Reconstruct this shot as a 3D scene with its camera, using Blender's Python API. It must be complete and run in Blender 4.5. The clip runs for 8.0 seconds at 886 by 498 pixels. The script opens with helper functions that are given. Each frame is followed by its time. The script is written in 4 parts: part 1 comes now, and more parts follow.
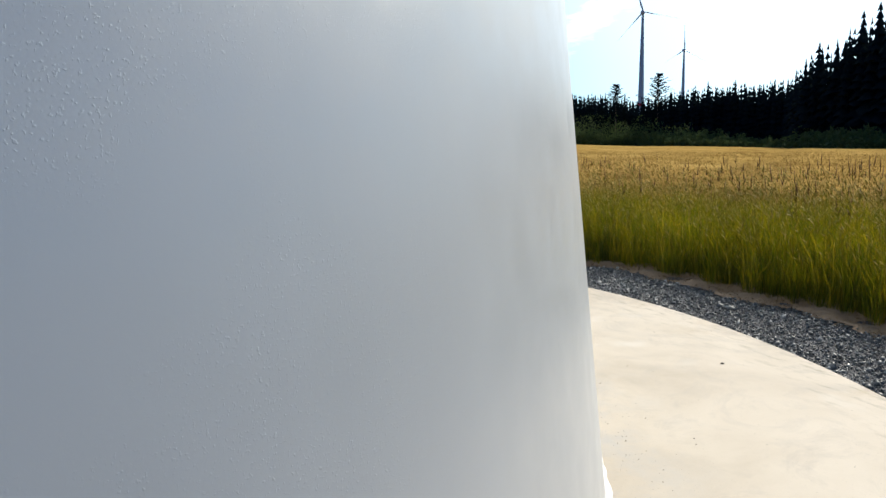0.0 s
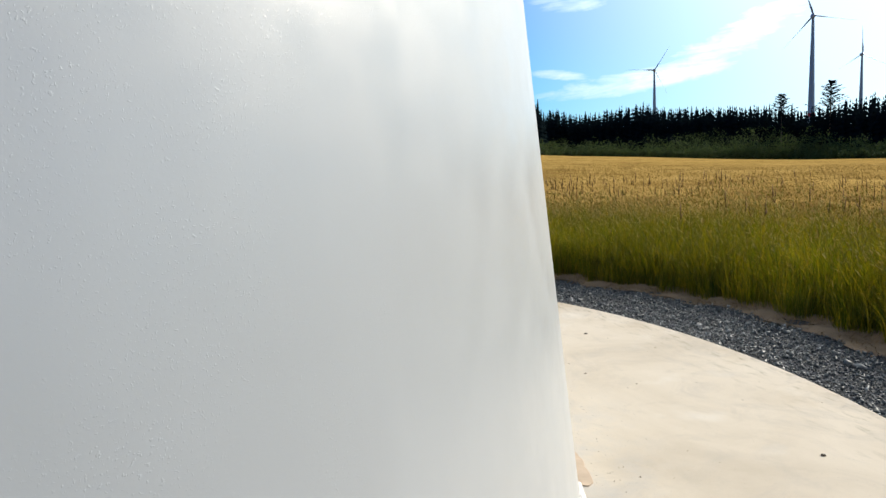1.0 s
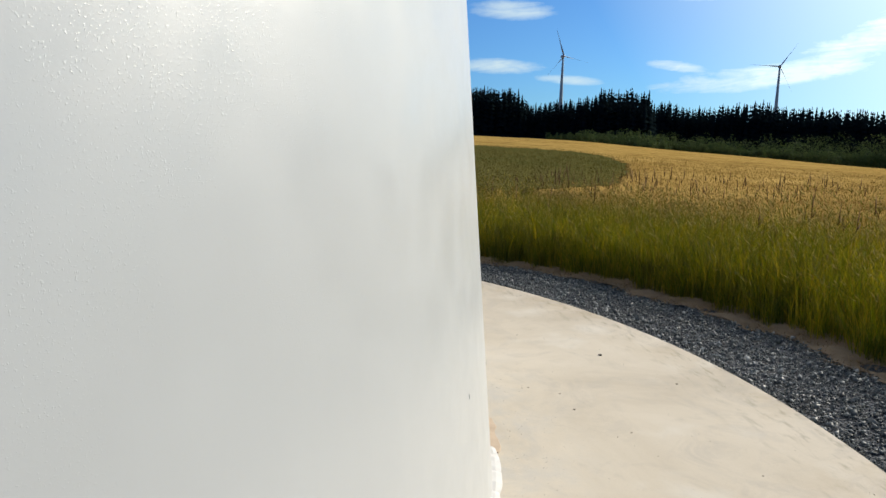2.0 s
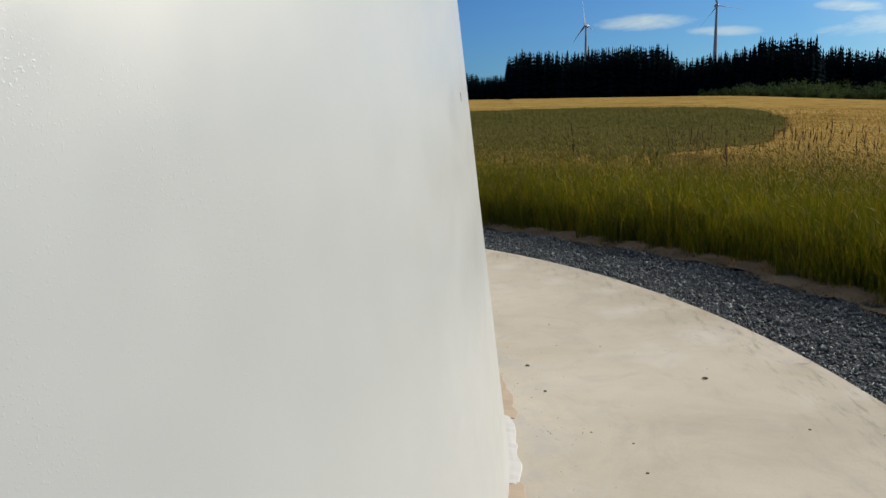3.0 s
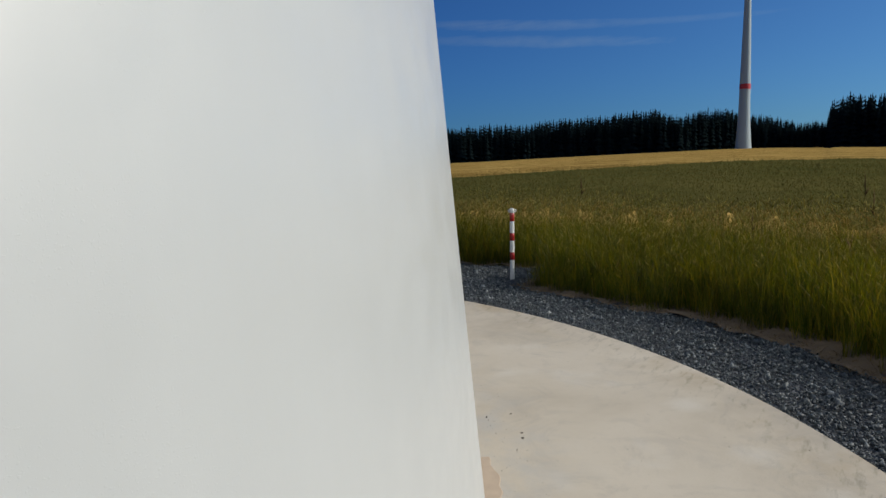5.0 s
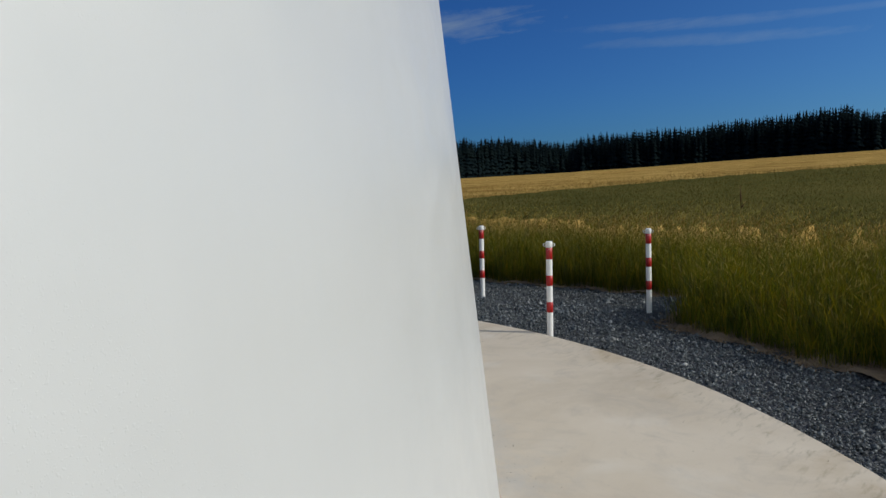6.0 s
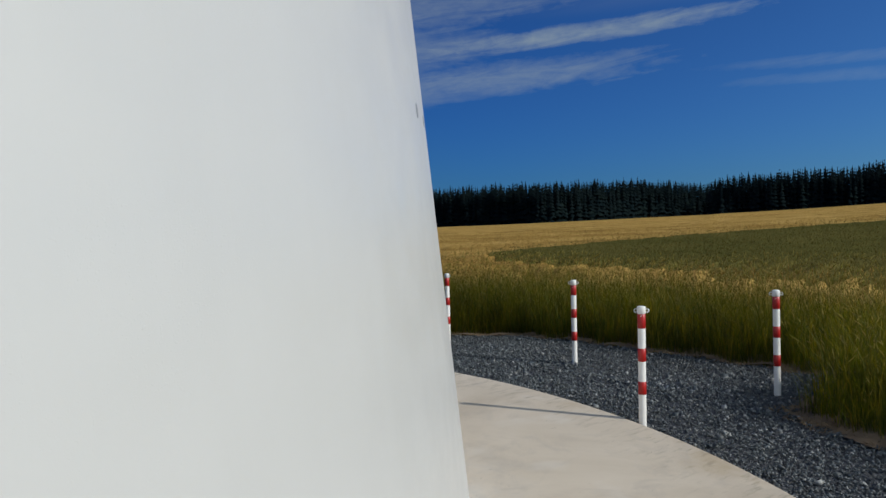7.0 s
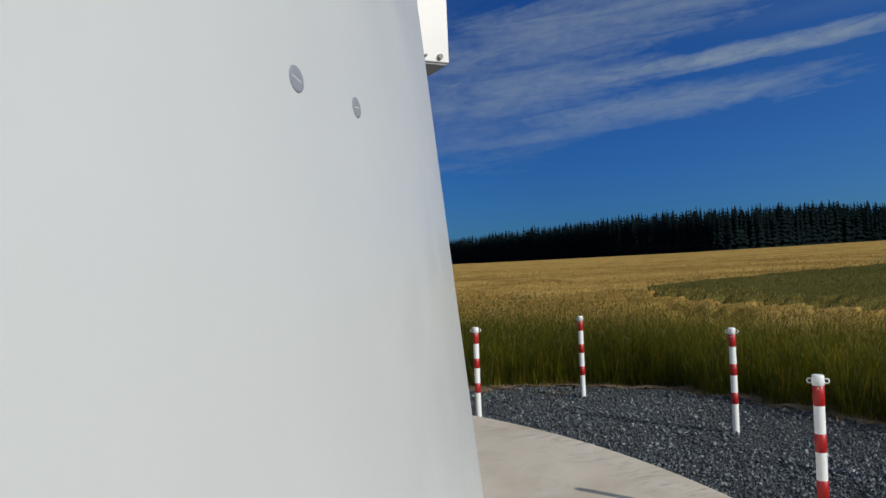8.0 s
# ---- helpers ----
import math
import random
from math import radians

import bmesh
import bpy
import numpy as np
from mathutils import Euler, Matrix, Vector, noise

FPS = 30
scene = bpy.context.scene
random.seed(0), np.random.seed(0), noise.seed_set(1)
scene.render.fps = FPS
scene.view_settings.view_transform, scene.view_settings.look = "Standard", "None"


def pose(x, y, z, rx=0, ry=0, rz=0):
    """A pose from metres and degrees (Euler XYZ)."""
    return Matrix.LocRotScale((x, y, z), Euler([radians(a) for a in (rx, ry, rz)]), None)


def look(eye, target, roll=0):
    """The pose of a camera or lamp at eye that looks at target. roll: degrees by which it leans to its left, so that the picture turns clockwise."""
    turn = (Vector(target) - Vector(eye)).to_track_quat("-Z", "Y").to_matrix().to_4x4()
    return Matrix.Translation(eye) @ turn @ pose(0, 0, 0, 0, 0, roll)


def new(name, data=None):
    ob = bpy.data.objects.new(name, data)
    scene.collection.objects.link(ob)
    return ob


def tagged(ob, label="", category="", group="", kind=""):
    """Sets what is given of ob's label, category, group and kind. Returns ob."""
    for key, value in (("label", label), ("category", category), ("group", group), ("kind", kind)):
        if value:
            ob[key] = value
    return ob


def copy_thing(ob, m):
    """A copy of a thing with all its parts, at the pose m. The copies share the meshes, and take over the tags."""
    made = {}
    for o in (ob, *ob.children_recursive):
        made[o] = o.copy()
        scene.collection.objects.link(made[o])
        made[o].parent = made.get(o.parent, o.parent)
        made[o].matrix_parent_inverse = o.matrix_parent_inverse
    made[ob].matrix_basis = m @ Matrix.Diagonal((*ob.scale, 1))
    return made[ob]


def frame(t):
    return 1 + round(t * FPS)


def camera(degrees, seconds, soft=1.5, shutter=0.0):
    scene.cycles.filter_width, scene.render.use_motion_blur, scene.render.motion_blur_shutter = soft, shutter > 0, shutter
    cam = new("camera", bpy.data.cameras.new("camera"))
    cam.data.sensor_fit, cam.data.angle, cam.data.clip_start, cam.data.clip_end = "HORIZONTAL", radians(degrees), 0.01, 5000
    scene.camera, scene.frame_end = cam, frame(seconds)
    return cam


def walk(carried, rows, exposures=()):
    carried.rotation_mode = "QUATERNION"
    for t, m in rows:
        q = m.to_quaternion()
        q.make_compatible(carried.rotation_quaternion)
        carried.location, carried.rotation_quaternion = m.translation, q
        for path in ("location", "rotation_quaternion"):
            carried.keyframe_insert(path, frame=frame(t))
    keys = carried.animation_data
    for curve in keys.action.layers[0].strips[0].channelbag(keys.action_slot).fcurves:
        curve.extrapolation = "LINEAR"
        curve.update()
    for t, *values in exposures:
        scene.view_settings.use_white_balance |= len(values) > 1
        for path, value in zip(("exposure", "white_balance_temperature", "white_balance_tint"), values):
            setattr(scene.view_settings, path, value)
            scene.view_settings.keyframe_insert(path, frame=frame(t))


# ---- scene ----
cam = camera(62.84, 8.0, soft=1.5)
PATH = [
    (0, look((-5.381, -2.427, 1.620), (3.502, -6.765, 0.113), -1.05)),
    (0.5, look((-5.153, -3.037, 1.623), (4.130, -6.654, 0.763), -3.08)),
    (1, look((-4.822, -3.596, 1.605), (4.800, -6.041, 0.410), -2.24)),
    (1.2, look((-4.663, -3.803, 1.530), (5.040, -5.813, 0.179), -1.44)),
    (2.3, look((-3.726, -4.837, 1.559), (6.127, -5.778, 0.131), 1.28)),
    (2.5, look((-3.505, -4.981, 1.602), (6.361, -5.698, 0.141), -0.83)),
    (3, look((-2.901, -5.294, 1.530), (6.890, -4.434, -0.315), -1.76)),
    (3.5, look((-2.291, -5.492, 1.501), (7.163, -2.844, -0.398), -1.95)),
    (4, look((-1.690, -5.717, 1.496), (7.628, -2.454, -0.095), -2.51)),
    (4.5, look((-1.044, -5.864, 1.515), (8.015, -1.881, 0.078), 0.25)),
    (5, look((-0.382, -5.983, 1.508), (8.418, -1.372, 0.364), -0.77)),
    (5.2, look((-0.145, -6.015, 1.552), (8.259, -0.740, 0.312), -1.35)),
    (6.3, look((1.409, -5.702, 1.598), (8.609, 1.190, 0.792), -1.64)),
    (6.5, look((1.643, -5.632, 1.623), (8.478, 1.635, 0.942), -1.49)),
    (7, look((2.220, -5.441, 1.622), (8.565, 2.278, 1.257), -1.62)),
    (7.5, look((2.813, -5.160, 1.648), (7.907, 3.442, 1.388), -1.43)),
    (8, look((3.334, -4.787, 1.666), (7.775, 4.171, 1.805), -2.47)),
]
walk(cam, PATH, [(0, 0.40, 6950, 10), (0.5, 0.40, 6950, 10), (1.0, 0.32, 7050, 10), (1.2, 0.28, 7070, 10), (2.3, -0.02, 7080, 10), (2.5, -0.11, 7080, 10), (3.5, -0.35, 6930, 10), (4.5, -0.49, 6800, 10), (5.2, -0.53, 6730, 10), (6.5, -0.45, 6600, 10), (8.0, -0.42, 6580, 10)])

# ---------------------------------------------------------------- light
SUN_AZ, SUN_EL = radians(-65.6), radians(30)
SUN_DIR = Vector((math.cos(SUN_AZ) * math.cos(SUN_EL), math.sin(SUN_AZ) * math.cos(SUN_EL), math.sin(SUN_EL)))
sun_data = bpy.data.lights.new("sun", "SUN")
sun_data.energy, sun_data.angle, sun_data.color = 4.4, radians(0.53), (1.0, 0.955, 0.88)
sun = new("sun", sun_data)
sun.matrix_world = look((0, 0, 0), -SUN_DIR)

world = bpy.data.worlds.new("sky")
scene.world = world
world.use_nodes = True


class Nodes:
    """Short hand for building a node tree."""

    def __init__(self, tree):
        self.tree = tree

    def add(self, kind, operation=None, inputs={}):
        node = self.tree.nodes.new(kind)
        if operation:
            node.operation = operation
        for key, value in inputs.items():
            if isinstance(value, bpy.types.NodeSocket):
                self.tree.links.new(value, node.inputs[key])
            else:
                node.inputs[key].default_value = value
        return node

    def math(self, op, a, b=0.0, clamp=False):
        node = self.add("ShaderNodeMath", op, {0: a, 1: b})
        node.use_clamp = clamp
        return node.outputs[0]

    def mix(self, fac, a, b, blend="MIX"):
        n = self.add("ShaderNodeMix")
        n.data_type, n.blend_type = "RGBA", blend
        for i, v in ((0, fac), (6, a), (7, b)):
            if isinstance(v, bpy.types.NodeSocket):
                self.tree.links.new(v, n.inputs[i])
            else:
                n.inputs[i].default_value = v if i == 0 else (*v, 1.0)[:4]
        return n.outputs[2]

    def ramp(self, fac, stops):
        n = self.add("ShaderNodeValToRGB", inputs={0: fac})
        els = n.color_ramp.elements
        while len(els) < len(stops):
            els.new(0.5)
        for e, (at, col) in zip(els, stops):
            e.position = at
            e.color = (*col, 1.0) if isinstance(col, tuple) else (col, col, col, 1.0)
        return n.outputs[0]

    def noise(self, vec, scale, detail=4.0, rough=0.55, distortion=0.0):
        return self.add("ShaderNodeTexNoise", inputs={"Vector": vec, "Scale": scale, "Detail": detail, "Roughness": rough, "Distortion": distortion}).outputs["Fac"]


# clouds low over the horizon: bearing, elevation, half width, half height, slope, density
CLOUDS = ((-10.5, 6.05, 3.6, 0.62, 0.0, 0.8), (-16.2, 5.1, 2.8, 0.4, 0.06, 0.7), (-23.9, 6.15, 2.3, 0.45, 0.1, 0.85), (-30.5, 5.5, 9.0, 0.95, -0.10, 0.9), (-37.0, 8.3, 7.0, 1.9, -0.4, 0.95),
          (-11.5, 10.1, 3.4, 0.75, 0.0, 0.7), (-24.5, 11.3, 3.8, 0.8, 0.05, 0.7), (-29.0, 9.4, 4.0, 0.35, 0.0, 0.3), (40.0, 13.9, 15.0, 0.8, -0.06, 0.95), (46.0, 11.0, 15.0, 1.3, -0.05, 0.6),
          (55.0, 9.3, 14.0, 0.7, -0.10, 0.4), (58.0, 12.6, 14.0, 2.6, -0.1, 0.6), (52.0, 17.0, 20.0, 3.0, -0.14, 0.6), (64.0, 12.5, 15.0, 6.5, 0.0, 0.34), (21.0, 10.4, 10.0, 0.45, 0.02, 0.22), (20.0, 9.2, 10.0, 0.5, 0.03, 0.2), (12.0, 10.3, 10.0, 0.3, 0.0, 0.14))


def build_sky():
    tree = world.node_tree
    tree.nodes.clear()
    n = Nodes(tree)
    sky = n.add("ShaderNodeTexSky")
    sky.sky_type, sky.sun_disc = "NISHITA", False
    sky.sun_elevation, sky.sun_rotation = SUN_EL, math.pi / 2 - SUN_AZ
    sky.altitude, sky.air_density, sky.dust_density, sky.ozone_density = 500.0, 1.0, 0.4, 2.5
    way = n.add("ShaderNodeTexCoord").outputs["Generated"]
    xyz = n.add("ShaderNodeSeparateXYZ", inputs={0: way})
    up = n.math("ADD", n.math("MAXIMUM", xyz.outputs[2], 0.0), 0.10)
    flat = n.add("ShaderNodeCombineXYZ", inputs={0: n.math("DIVIDE", xyz.outputs[0], up), 1: n.math("DIVIDE", xyz.outputs[1], up), 2: 0.0}).outputs[0]
    aligned = n.add("ShaderNodeMapping", inputs={"Vector": flat, "Rotation": (0, 0, radians(-25))}).outputs[0]
    turned = n.add("ShaderNodeMapping", inputs={"Vector": aligned, "Scale": (1.15, 0.30, 1.0)}).outputs[0]
    wisps = n.noise(turned, 1.0, 7.0, 0.56, 1.1)
    banks = n.noise(flat, 0.42, 3.0, 0.5)
    cover = n.math("ADD", n.math("MULTIPLY", wisps, 0.65), n.math("MULTIPLY", banks, 0.62))
    amount = n.ramp(cover, [(0.61, 0.0), (0.69, 0.22), (0.80, 0.6)])
    amount = n.math("MULTIPLY", amount, n.ramp(xyz.outputs[2], [(0.26, 0.0), (0.36, 1.0)]))
    # single clouds near the horizon, by bearing and elevation in degrees
    az = n.math("MULTIPLY", n.math("ARCTAN2", xyz.outputs[1], xyz.outputs[0]), math.degrees(1))
    el = n.math("MULTIPLY", n.math("ARCSINE", xyz.outputs[2]), math.degrees(1))
    place = n.add("ShaderNodeCombineXYZ", inputs={0: az, 1: n.math("ADD", el, n.math("MULTIPLY", az, 0.08)), 2: 0.0}).outputs[0]
    streak = n.noise(n.add("ShaderNodeMapping", inputs={"Vector": place, "Scale": (0.14, 0.95, 1.0)}).outputs[0], 1.0, 8.0, 0.62, 0.9)
    puff = n.noise(n.add("ShaderNodeMapping", inputs={"Vector": place, "Scale": (0.8, 1.6, 1.0)}).outputs[0], 1.0, 6.0, 0.6, 0.4)
    ragged = n.math("ADD", n.math("MULTIPLY", n.math("SUBTRACT", streak, 0.5), 3.4), n.math("MULTIPLY", n.math("SUBTRACT", puff, 0.5), 1.5))
    for a0, e0, wide, high, slope, dense in CLOUDS:
        da = n.math("SUBTRACT", az, a0)
        u = n.math("DIVIDE", da, wide)
        v = n.math("DIVIDE", n.math("SUBTRACT", n.math("SUBTRACT", el, e0), n.math("MULTIPLY", da, slope)), high)
        inside = n.math("SUBTRACT", 1.0, n.math("ADD", n.math("MULTIPLY", u, u), n.math("MULTIPLY", v, v)))
        body = n.math("MULTIPLY", n.math("ADD", inside, n.math("MULTIPLY", ragged, 0.55 if wide < 9.5 else 0.62)), 0.95 if wide < 9.5 else 0.55, True)
        amount = n.math("MAXIMUM", amount, n.math("MULTIPLY", body, dense))
    # thin veil of cirrus round the sun
    glow = n.add("ShaderNodeVectorMath", operation="DOT_PRODUCT", inputs={0: way, 1: tuple(SUN_DIR)}).outputs["Value"]
    near = n.ramp(glow, [(0.66, 0.0), (0.84, 0.7), (0.97, 1.0)])
    amount = n.math("MAXIMUM", amount, n.math("MULTIPLY", near, 0.8))
    bright = n.math("ADD", n.math("MULTIPLY", near, 10.0), n.ramp(glow, [(-0.5, 0.0), (0.6, 1.0)]))
    bright = n.math("ADD", n.math("MULTIPLY", n.ramp(glow, [(0.0, 0.0), (0.6, 1.0)]), 5.0), n.math("ADD", bright, 7.2))
    cloud = n.mix(1.0, (0.80, 1.0, 1.10), n.add("ShaderNodeCombineXYZ", inputs={0: bright, 1: bright, 2: bright}).outputs[0], "MULTIPLY")
    away = n.math("ADD", n.math("MULTIPLY", glow, 0.5), 0.5)
    sunward = n.ramp(away, [(0.3, 0.66), (0.85, 1.45)])
    tint = n.ramp(away, [(0.35, (0.21, 0.72, 1.7)), (0.8, (0.42, 0.84, 1.34))])
    deep = n.mix(1.0, n.mix(1.0, sky.outputs[0], tint, "MULTIPLY"), sunward, "MULTIPLY")
    colour = n.mix(amount, deep, cloud)
    back = n.add("ShaderNodeBackground", inputs={"Color": colour, "Strength": 0.064})
    out = n.add("ShaderNodeOutputWorld", inputs={0: back.outputs[0]})


build_sky()


# ---------------------------------------------------------------- materials
def material(name, rough=0.8, spec=0.5):
    m = bpy.data.materials.new(name)
    m.use_nodes = True
    n = Nodes(m.node_tree)
    bsdf = m.node_tree.nodes["Principled BSDF"]
    bsdf.inputs["Roughness"].default_value = rough
    bsdf.inputs["Specular IOR Level"].default_value = spec
    return m, n, bsdf


def link(n, a, b):
    n.tree.links.new(a, b)


def bump(n, bsdf, height, strength, distance):
    b = n.add("ShaderNodeBump", inputs={"Height": height, "Strength": strength, "Distance": distance})
    link(n, b.outputs[0], bsdf.inputs["Normal"])


def plain(name, col, rough=0.6, vary=0.12, scale=8.0, metallic=0.0):
    """A painted or raw surface with faint mottling and grain."""
    m, n, bsdf = material(name, rough)
    pos = n.add("ShaderNodeTexCoord").outputs["Object"]
    mott = n.noise(pos, scale, 5.0)
    lo, hi = tuple(c * (1 - vary) for c in col), tuple(min(1.0, c * (1 + vary)) for c in col)
    link(n, n.mix(mott, lo, hi), bsdf.inputs["Base Color"])
    bsdf.inputs["Metallic"].default_value = metallic
    bump(n, bsdf, n.noise(pos, scale * 14, 3.0), 0.15, 0.002)
    return m


def coated_concrete():
    """White tower coating: orange peel with scattered raised beads and faint run marks."""
    m, n, bsdf = material("white_tower_coating", 0.4, 0.8)
    pos = n.add("ShaderNodeTexCoord").outputs["Object"]
    big = n.noise(pos, 0.55, 4.0)
    tall = n.add("ShaderNodeMapping", inputs={"Vector": pos, "Scale": (5.0, 5.0, 0.35)}).outputs[0]
    runs = n.noise(tall, 1.0, 5.0, 0.6)
    tone = n.math("ADD", n.math("MULTIPLY", big, 0.75), n.math("MULTIPLY", runs, 0.25))
    link(n, n.ramp(tone, [(0.3, (0.497, 0.506, 0.496)), (0.7, (0.551, 0.560, 0.549))]), bsdf.inputs["Base Color"])
    link(n, n.ramp(n.noise(pos, 7.0, 4.0), [(0.3, 0.30), (0.7, 0.44)]), bsdf.inputs["Roughness"])
    bead = n.ramp(n.noise(pos, 210.0, 2.0, 0.5), [(0.61, 0.0), (0.70, 1.0)])
    where = n.ramp(n.noise(pos, 2.6, 5.0, 0.65), [(0.42, 0.0), (0.70, 1.0)])
    bead = n.math("MULTIPLY", bead, where)
    peel = n.noise(pos, 120.0, 2.0)
    wave = n.noise(pos, 14.0, 3.0)
    h = n.math("ADD", n.math("ADD", n.math("MULTIPLY", bead, 1.0), n.math("MULTIPLY", peel, 0.16)), n.math("MULTIPLY", wave, 0.5))
    bump(n, bsdf, h, 0.30, 0.0011)
    return m


def slab_concrete():
    """Pale beige floated concrete with trowel clouds, grey stains, lime blotches and fine pits."""
    m, n, bsdf = material("floated_concrete", 0.82, 0.3)
    pos = n.add("ShaderNodeTexCoord").outputs["Object"]
    clouds = n.noise(pos, 0.75, 6.0, 0.6, 0.6)
    base = n.ramp(clouds, [(0.28, (0.43, 0.366, 0.283)), (0.5, (0.54, 0.47, 0.374)), (0.72, (0.61, 0.54, 0.442))])
    sweep = n.add("ShaderNodeTexNoise", inputs={"Vector": pos, "Scale": 2.1, "Detail": 7.0, "Roughness": 0.7, "Distortion": 1.6}).outputs["Fac"]
    base = n.mix(n.ramp(sweep, [(0.50, 0.0), (0.70, 0.5)]), base, (0.39, 0.35, 0.30))
    lime = n.ramp(n.noise(pos, 1.7, 3.0, 0.5), [(0.60, 0.0), (0.78, 0.4)])
    base = n.mix(lime, base, (0.68, 0.66, 0.61))
    for x, y, r in ((4.22, -5.29, 0.17), (3.55, -5.75, 0.16), (3.18, -6.13, 0.15), (1.9, -6.6, 0.2)):
        gap = n.add("ShaderNodeVectorMath", operation="DISTANCE", inputs={0: pos, 1: (x, y, 0)}).outputs["Value"]
        gap = n.math("ADD", gap, n.math("MULTIPLY", n.noise(pos, 9.0, 3.0), 0.16))
        base = n.mix(n.ramp(n.math("DIVIDE", gap, r + 0.09), [(0.45, 0.38), (1.0, 0.0)]), base, (0.68, 0.64, 0.57))
    # dark drag marks along the outer rim and dusty grey beside the tower foot
    out = n.add("ShaderNodeVectorMath", operation="LENGTH", inputs={0: pos}).outputs["Value"]
    rim = n.ramp(n.math("SUBTRACT", out, 6.5), [(0.15, 0.0), (0.62, 1.0)])
    drag = n.add("ShaderNodeTexNoise", inputs={"Vector": n.add("ShaderNodeMapping", inputs={"Vector": pos, "Rotation": (0, 0, radians(25)), "Scale": (1.6, 6.0, 1.0)}).outputs[0], "Scale": 2.6, "Detail": 6.0, "Roughness": 0.65}).outputs["Fac"]
    drag = n.math("MULTIPLY", n.ramp(drag, [(0.53, 0.0), (0.66, 0.75)]), rim)
    base = n.mix(drag, base, (0.30, 0.265, 0.20))
    rust = n.math("MULTIPLY", n.ramp(n.noise(pos, 1.3, 5.0, 0.65), [(0.52, 0.0), (0.68, 0.55)]), n.ramp(n.math("SUBTRACT", out, 6.6), [(0.1, 0.0), (0.6, 1.0)]))
    base = n.mix(rust, base, (0.37, 0.28, 0.165))
    foot = n.ramp(n.math("SUBTRACT", 5.95, out), [(0.0, 0.0), (0.5, 0.65)])
    dust = n.math("MULTIPLY", foot, n.ramp(n.noise(pos, 3.2, 6.0, 0.7), [(0.44, 0.0), (0.66, 1.0)]))
    base = n.mix(dust, base, (0.43, 0.415, 0.39))
    speck = n.ramp(n.noise(pos, 95.0, 2.0, 0.6), [(0.26, 1.0), (0.33, 0.0)])
    base = n.mix(n.math("MULTIPLY", speck, 0.5), base, (0.22, 0.20, 0.17))
    link(n, base, bsdf.inputs["Base Color"])
    h = n.math("ADD", n.noise(pos, 60.0, 5.0, 0.7), n.math("MULTIPLY", n.noise(pos, 4.0, 4.0), 1.5))
    bump(n, bsdf, h, 0.3, 0.004)
    return m


def island_mat(name, cols, rough=0.7, spec=0.3, translucent=0.0, grain=0.0, through_tint=(1.0, 1.0, 1.0), clumps=0.0):
    """Many small pieces in one mesh, each with its own tone out of the list."""
    m, n, bsdf = material(name, rough, spec)
    rnd = n.add("ShaderNodeNewGeometry").outputs["Random Per Island"]
    stops = [(i / (len(cols) - 1), c) for i, c in enumerate(cols)]
    col = n.ramp(rnd, stops)
    pos = n.add("ShaderNodeTexCoord").outputs["Object"]
    broad = n.ramp(n.noise(pos, 0.5, 4.0, 0.6), [(0.3, 0.72), (0.7, 1.2)])
    col = n.mix(1.0, col, broad, "MULTIPLY")
    if clumps:
        col = n.mix(1.0, col, n.ramp(n.noise(pos, clumps, 3.0, 0.6), [(0.34, (0.58, 0.66, 0.7)), (0.66, (1.55, 1.42, 0.95))]), "MULTIPLY")
    if grain:
        col = n.mix(grain, col, n.ramp(n.noise(pos, 60.0, 4.0, 0.7), [(0.3, 0.5), (0.7, 1.5)]), "MULTIPLY")
    link(n, col, bsdf.inputs["Base Color"])
    if translucent:
        trans = n.add("ShaderNodeBsdfTranslucent", inputs={"Color": n.mix(1.0, col, through_tint, "MULTIPLY")})
        blend = n.add("ShaderNodeMixShader", inputs={0: translucent})
        link(n, bsdf.outputs[0], blend.inputs[1])
        link(n, trans.outputs[0], blend.inputs[2])
        link(n, blend.outputs[0], m.node_tree.nodes["Material Output"].inputs[0])
    return m


def canopy_mat(name, lo, mid, hi, fine=26.0):
    """The closed top of a standing crop far off: ears, lodged swathes and tramlines."""
    m, n, bsdf = material(name, 1.0, 0.0)
    pos = n.add("ShaderNodeTexCoord").outputs["Object"]
    a = n.noise(pos, 0.11, 7.0, 0.7, 0.8)
    b = n.noise(pos, 0.9, 5.0, 0.7)
    c = n.noise(pos, fine, 3.0, 0.6)
    t = n.math("ADD", n.math("ADD", n.math("MULTIPLY", a, 0.55), n.math("MULTIPLY", b, 0.25)), n.math("MULTIPLY", c, 0.2))
    link(n, n.ramp(t, [(0.38, lo), (0.5, mid), (0.62, hi)]), bsdf.inputs["Base Color"])
    bump(n, bsdf, n.math("ADD", n.math("MULTIPLY", b, 3.0), c), 0.6, 0.10)
    return m


def ground_mat():
    m, n, bsdf = material("field_soil", 0.95, 0.1)
    pos = n.add("ShaderNodeTexCoord").outputs["Object"]
    a, b = n.noise(pos, 0.12, 5.0), n.noise(pos, 9.0, 6.0, 0.7)
    link(n, n.ramp(n.math("ADD", n.math("MULTIPLY", a, 0.4), n.math("MULTIPLY", b, 0.6)), [(0.35, (0.07, 0.052, 0.03)), (0.65, (0.20, 0.155, 0.085))]), bsdf.inputs["Base Color"])
    bump(n, bsdf, b, 0.8, 0.03)
    return m


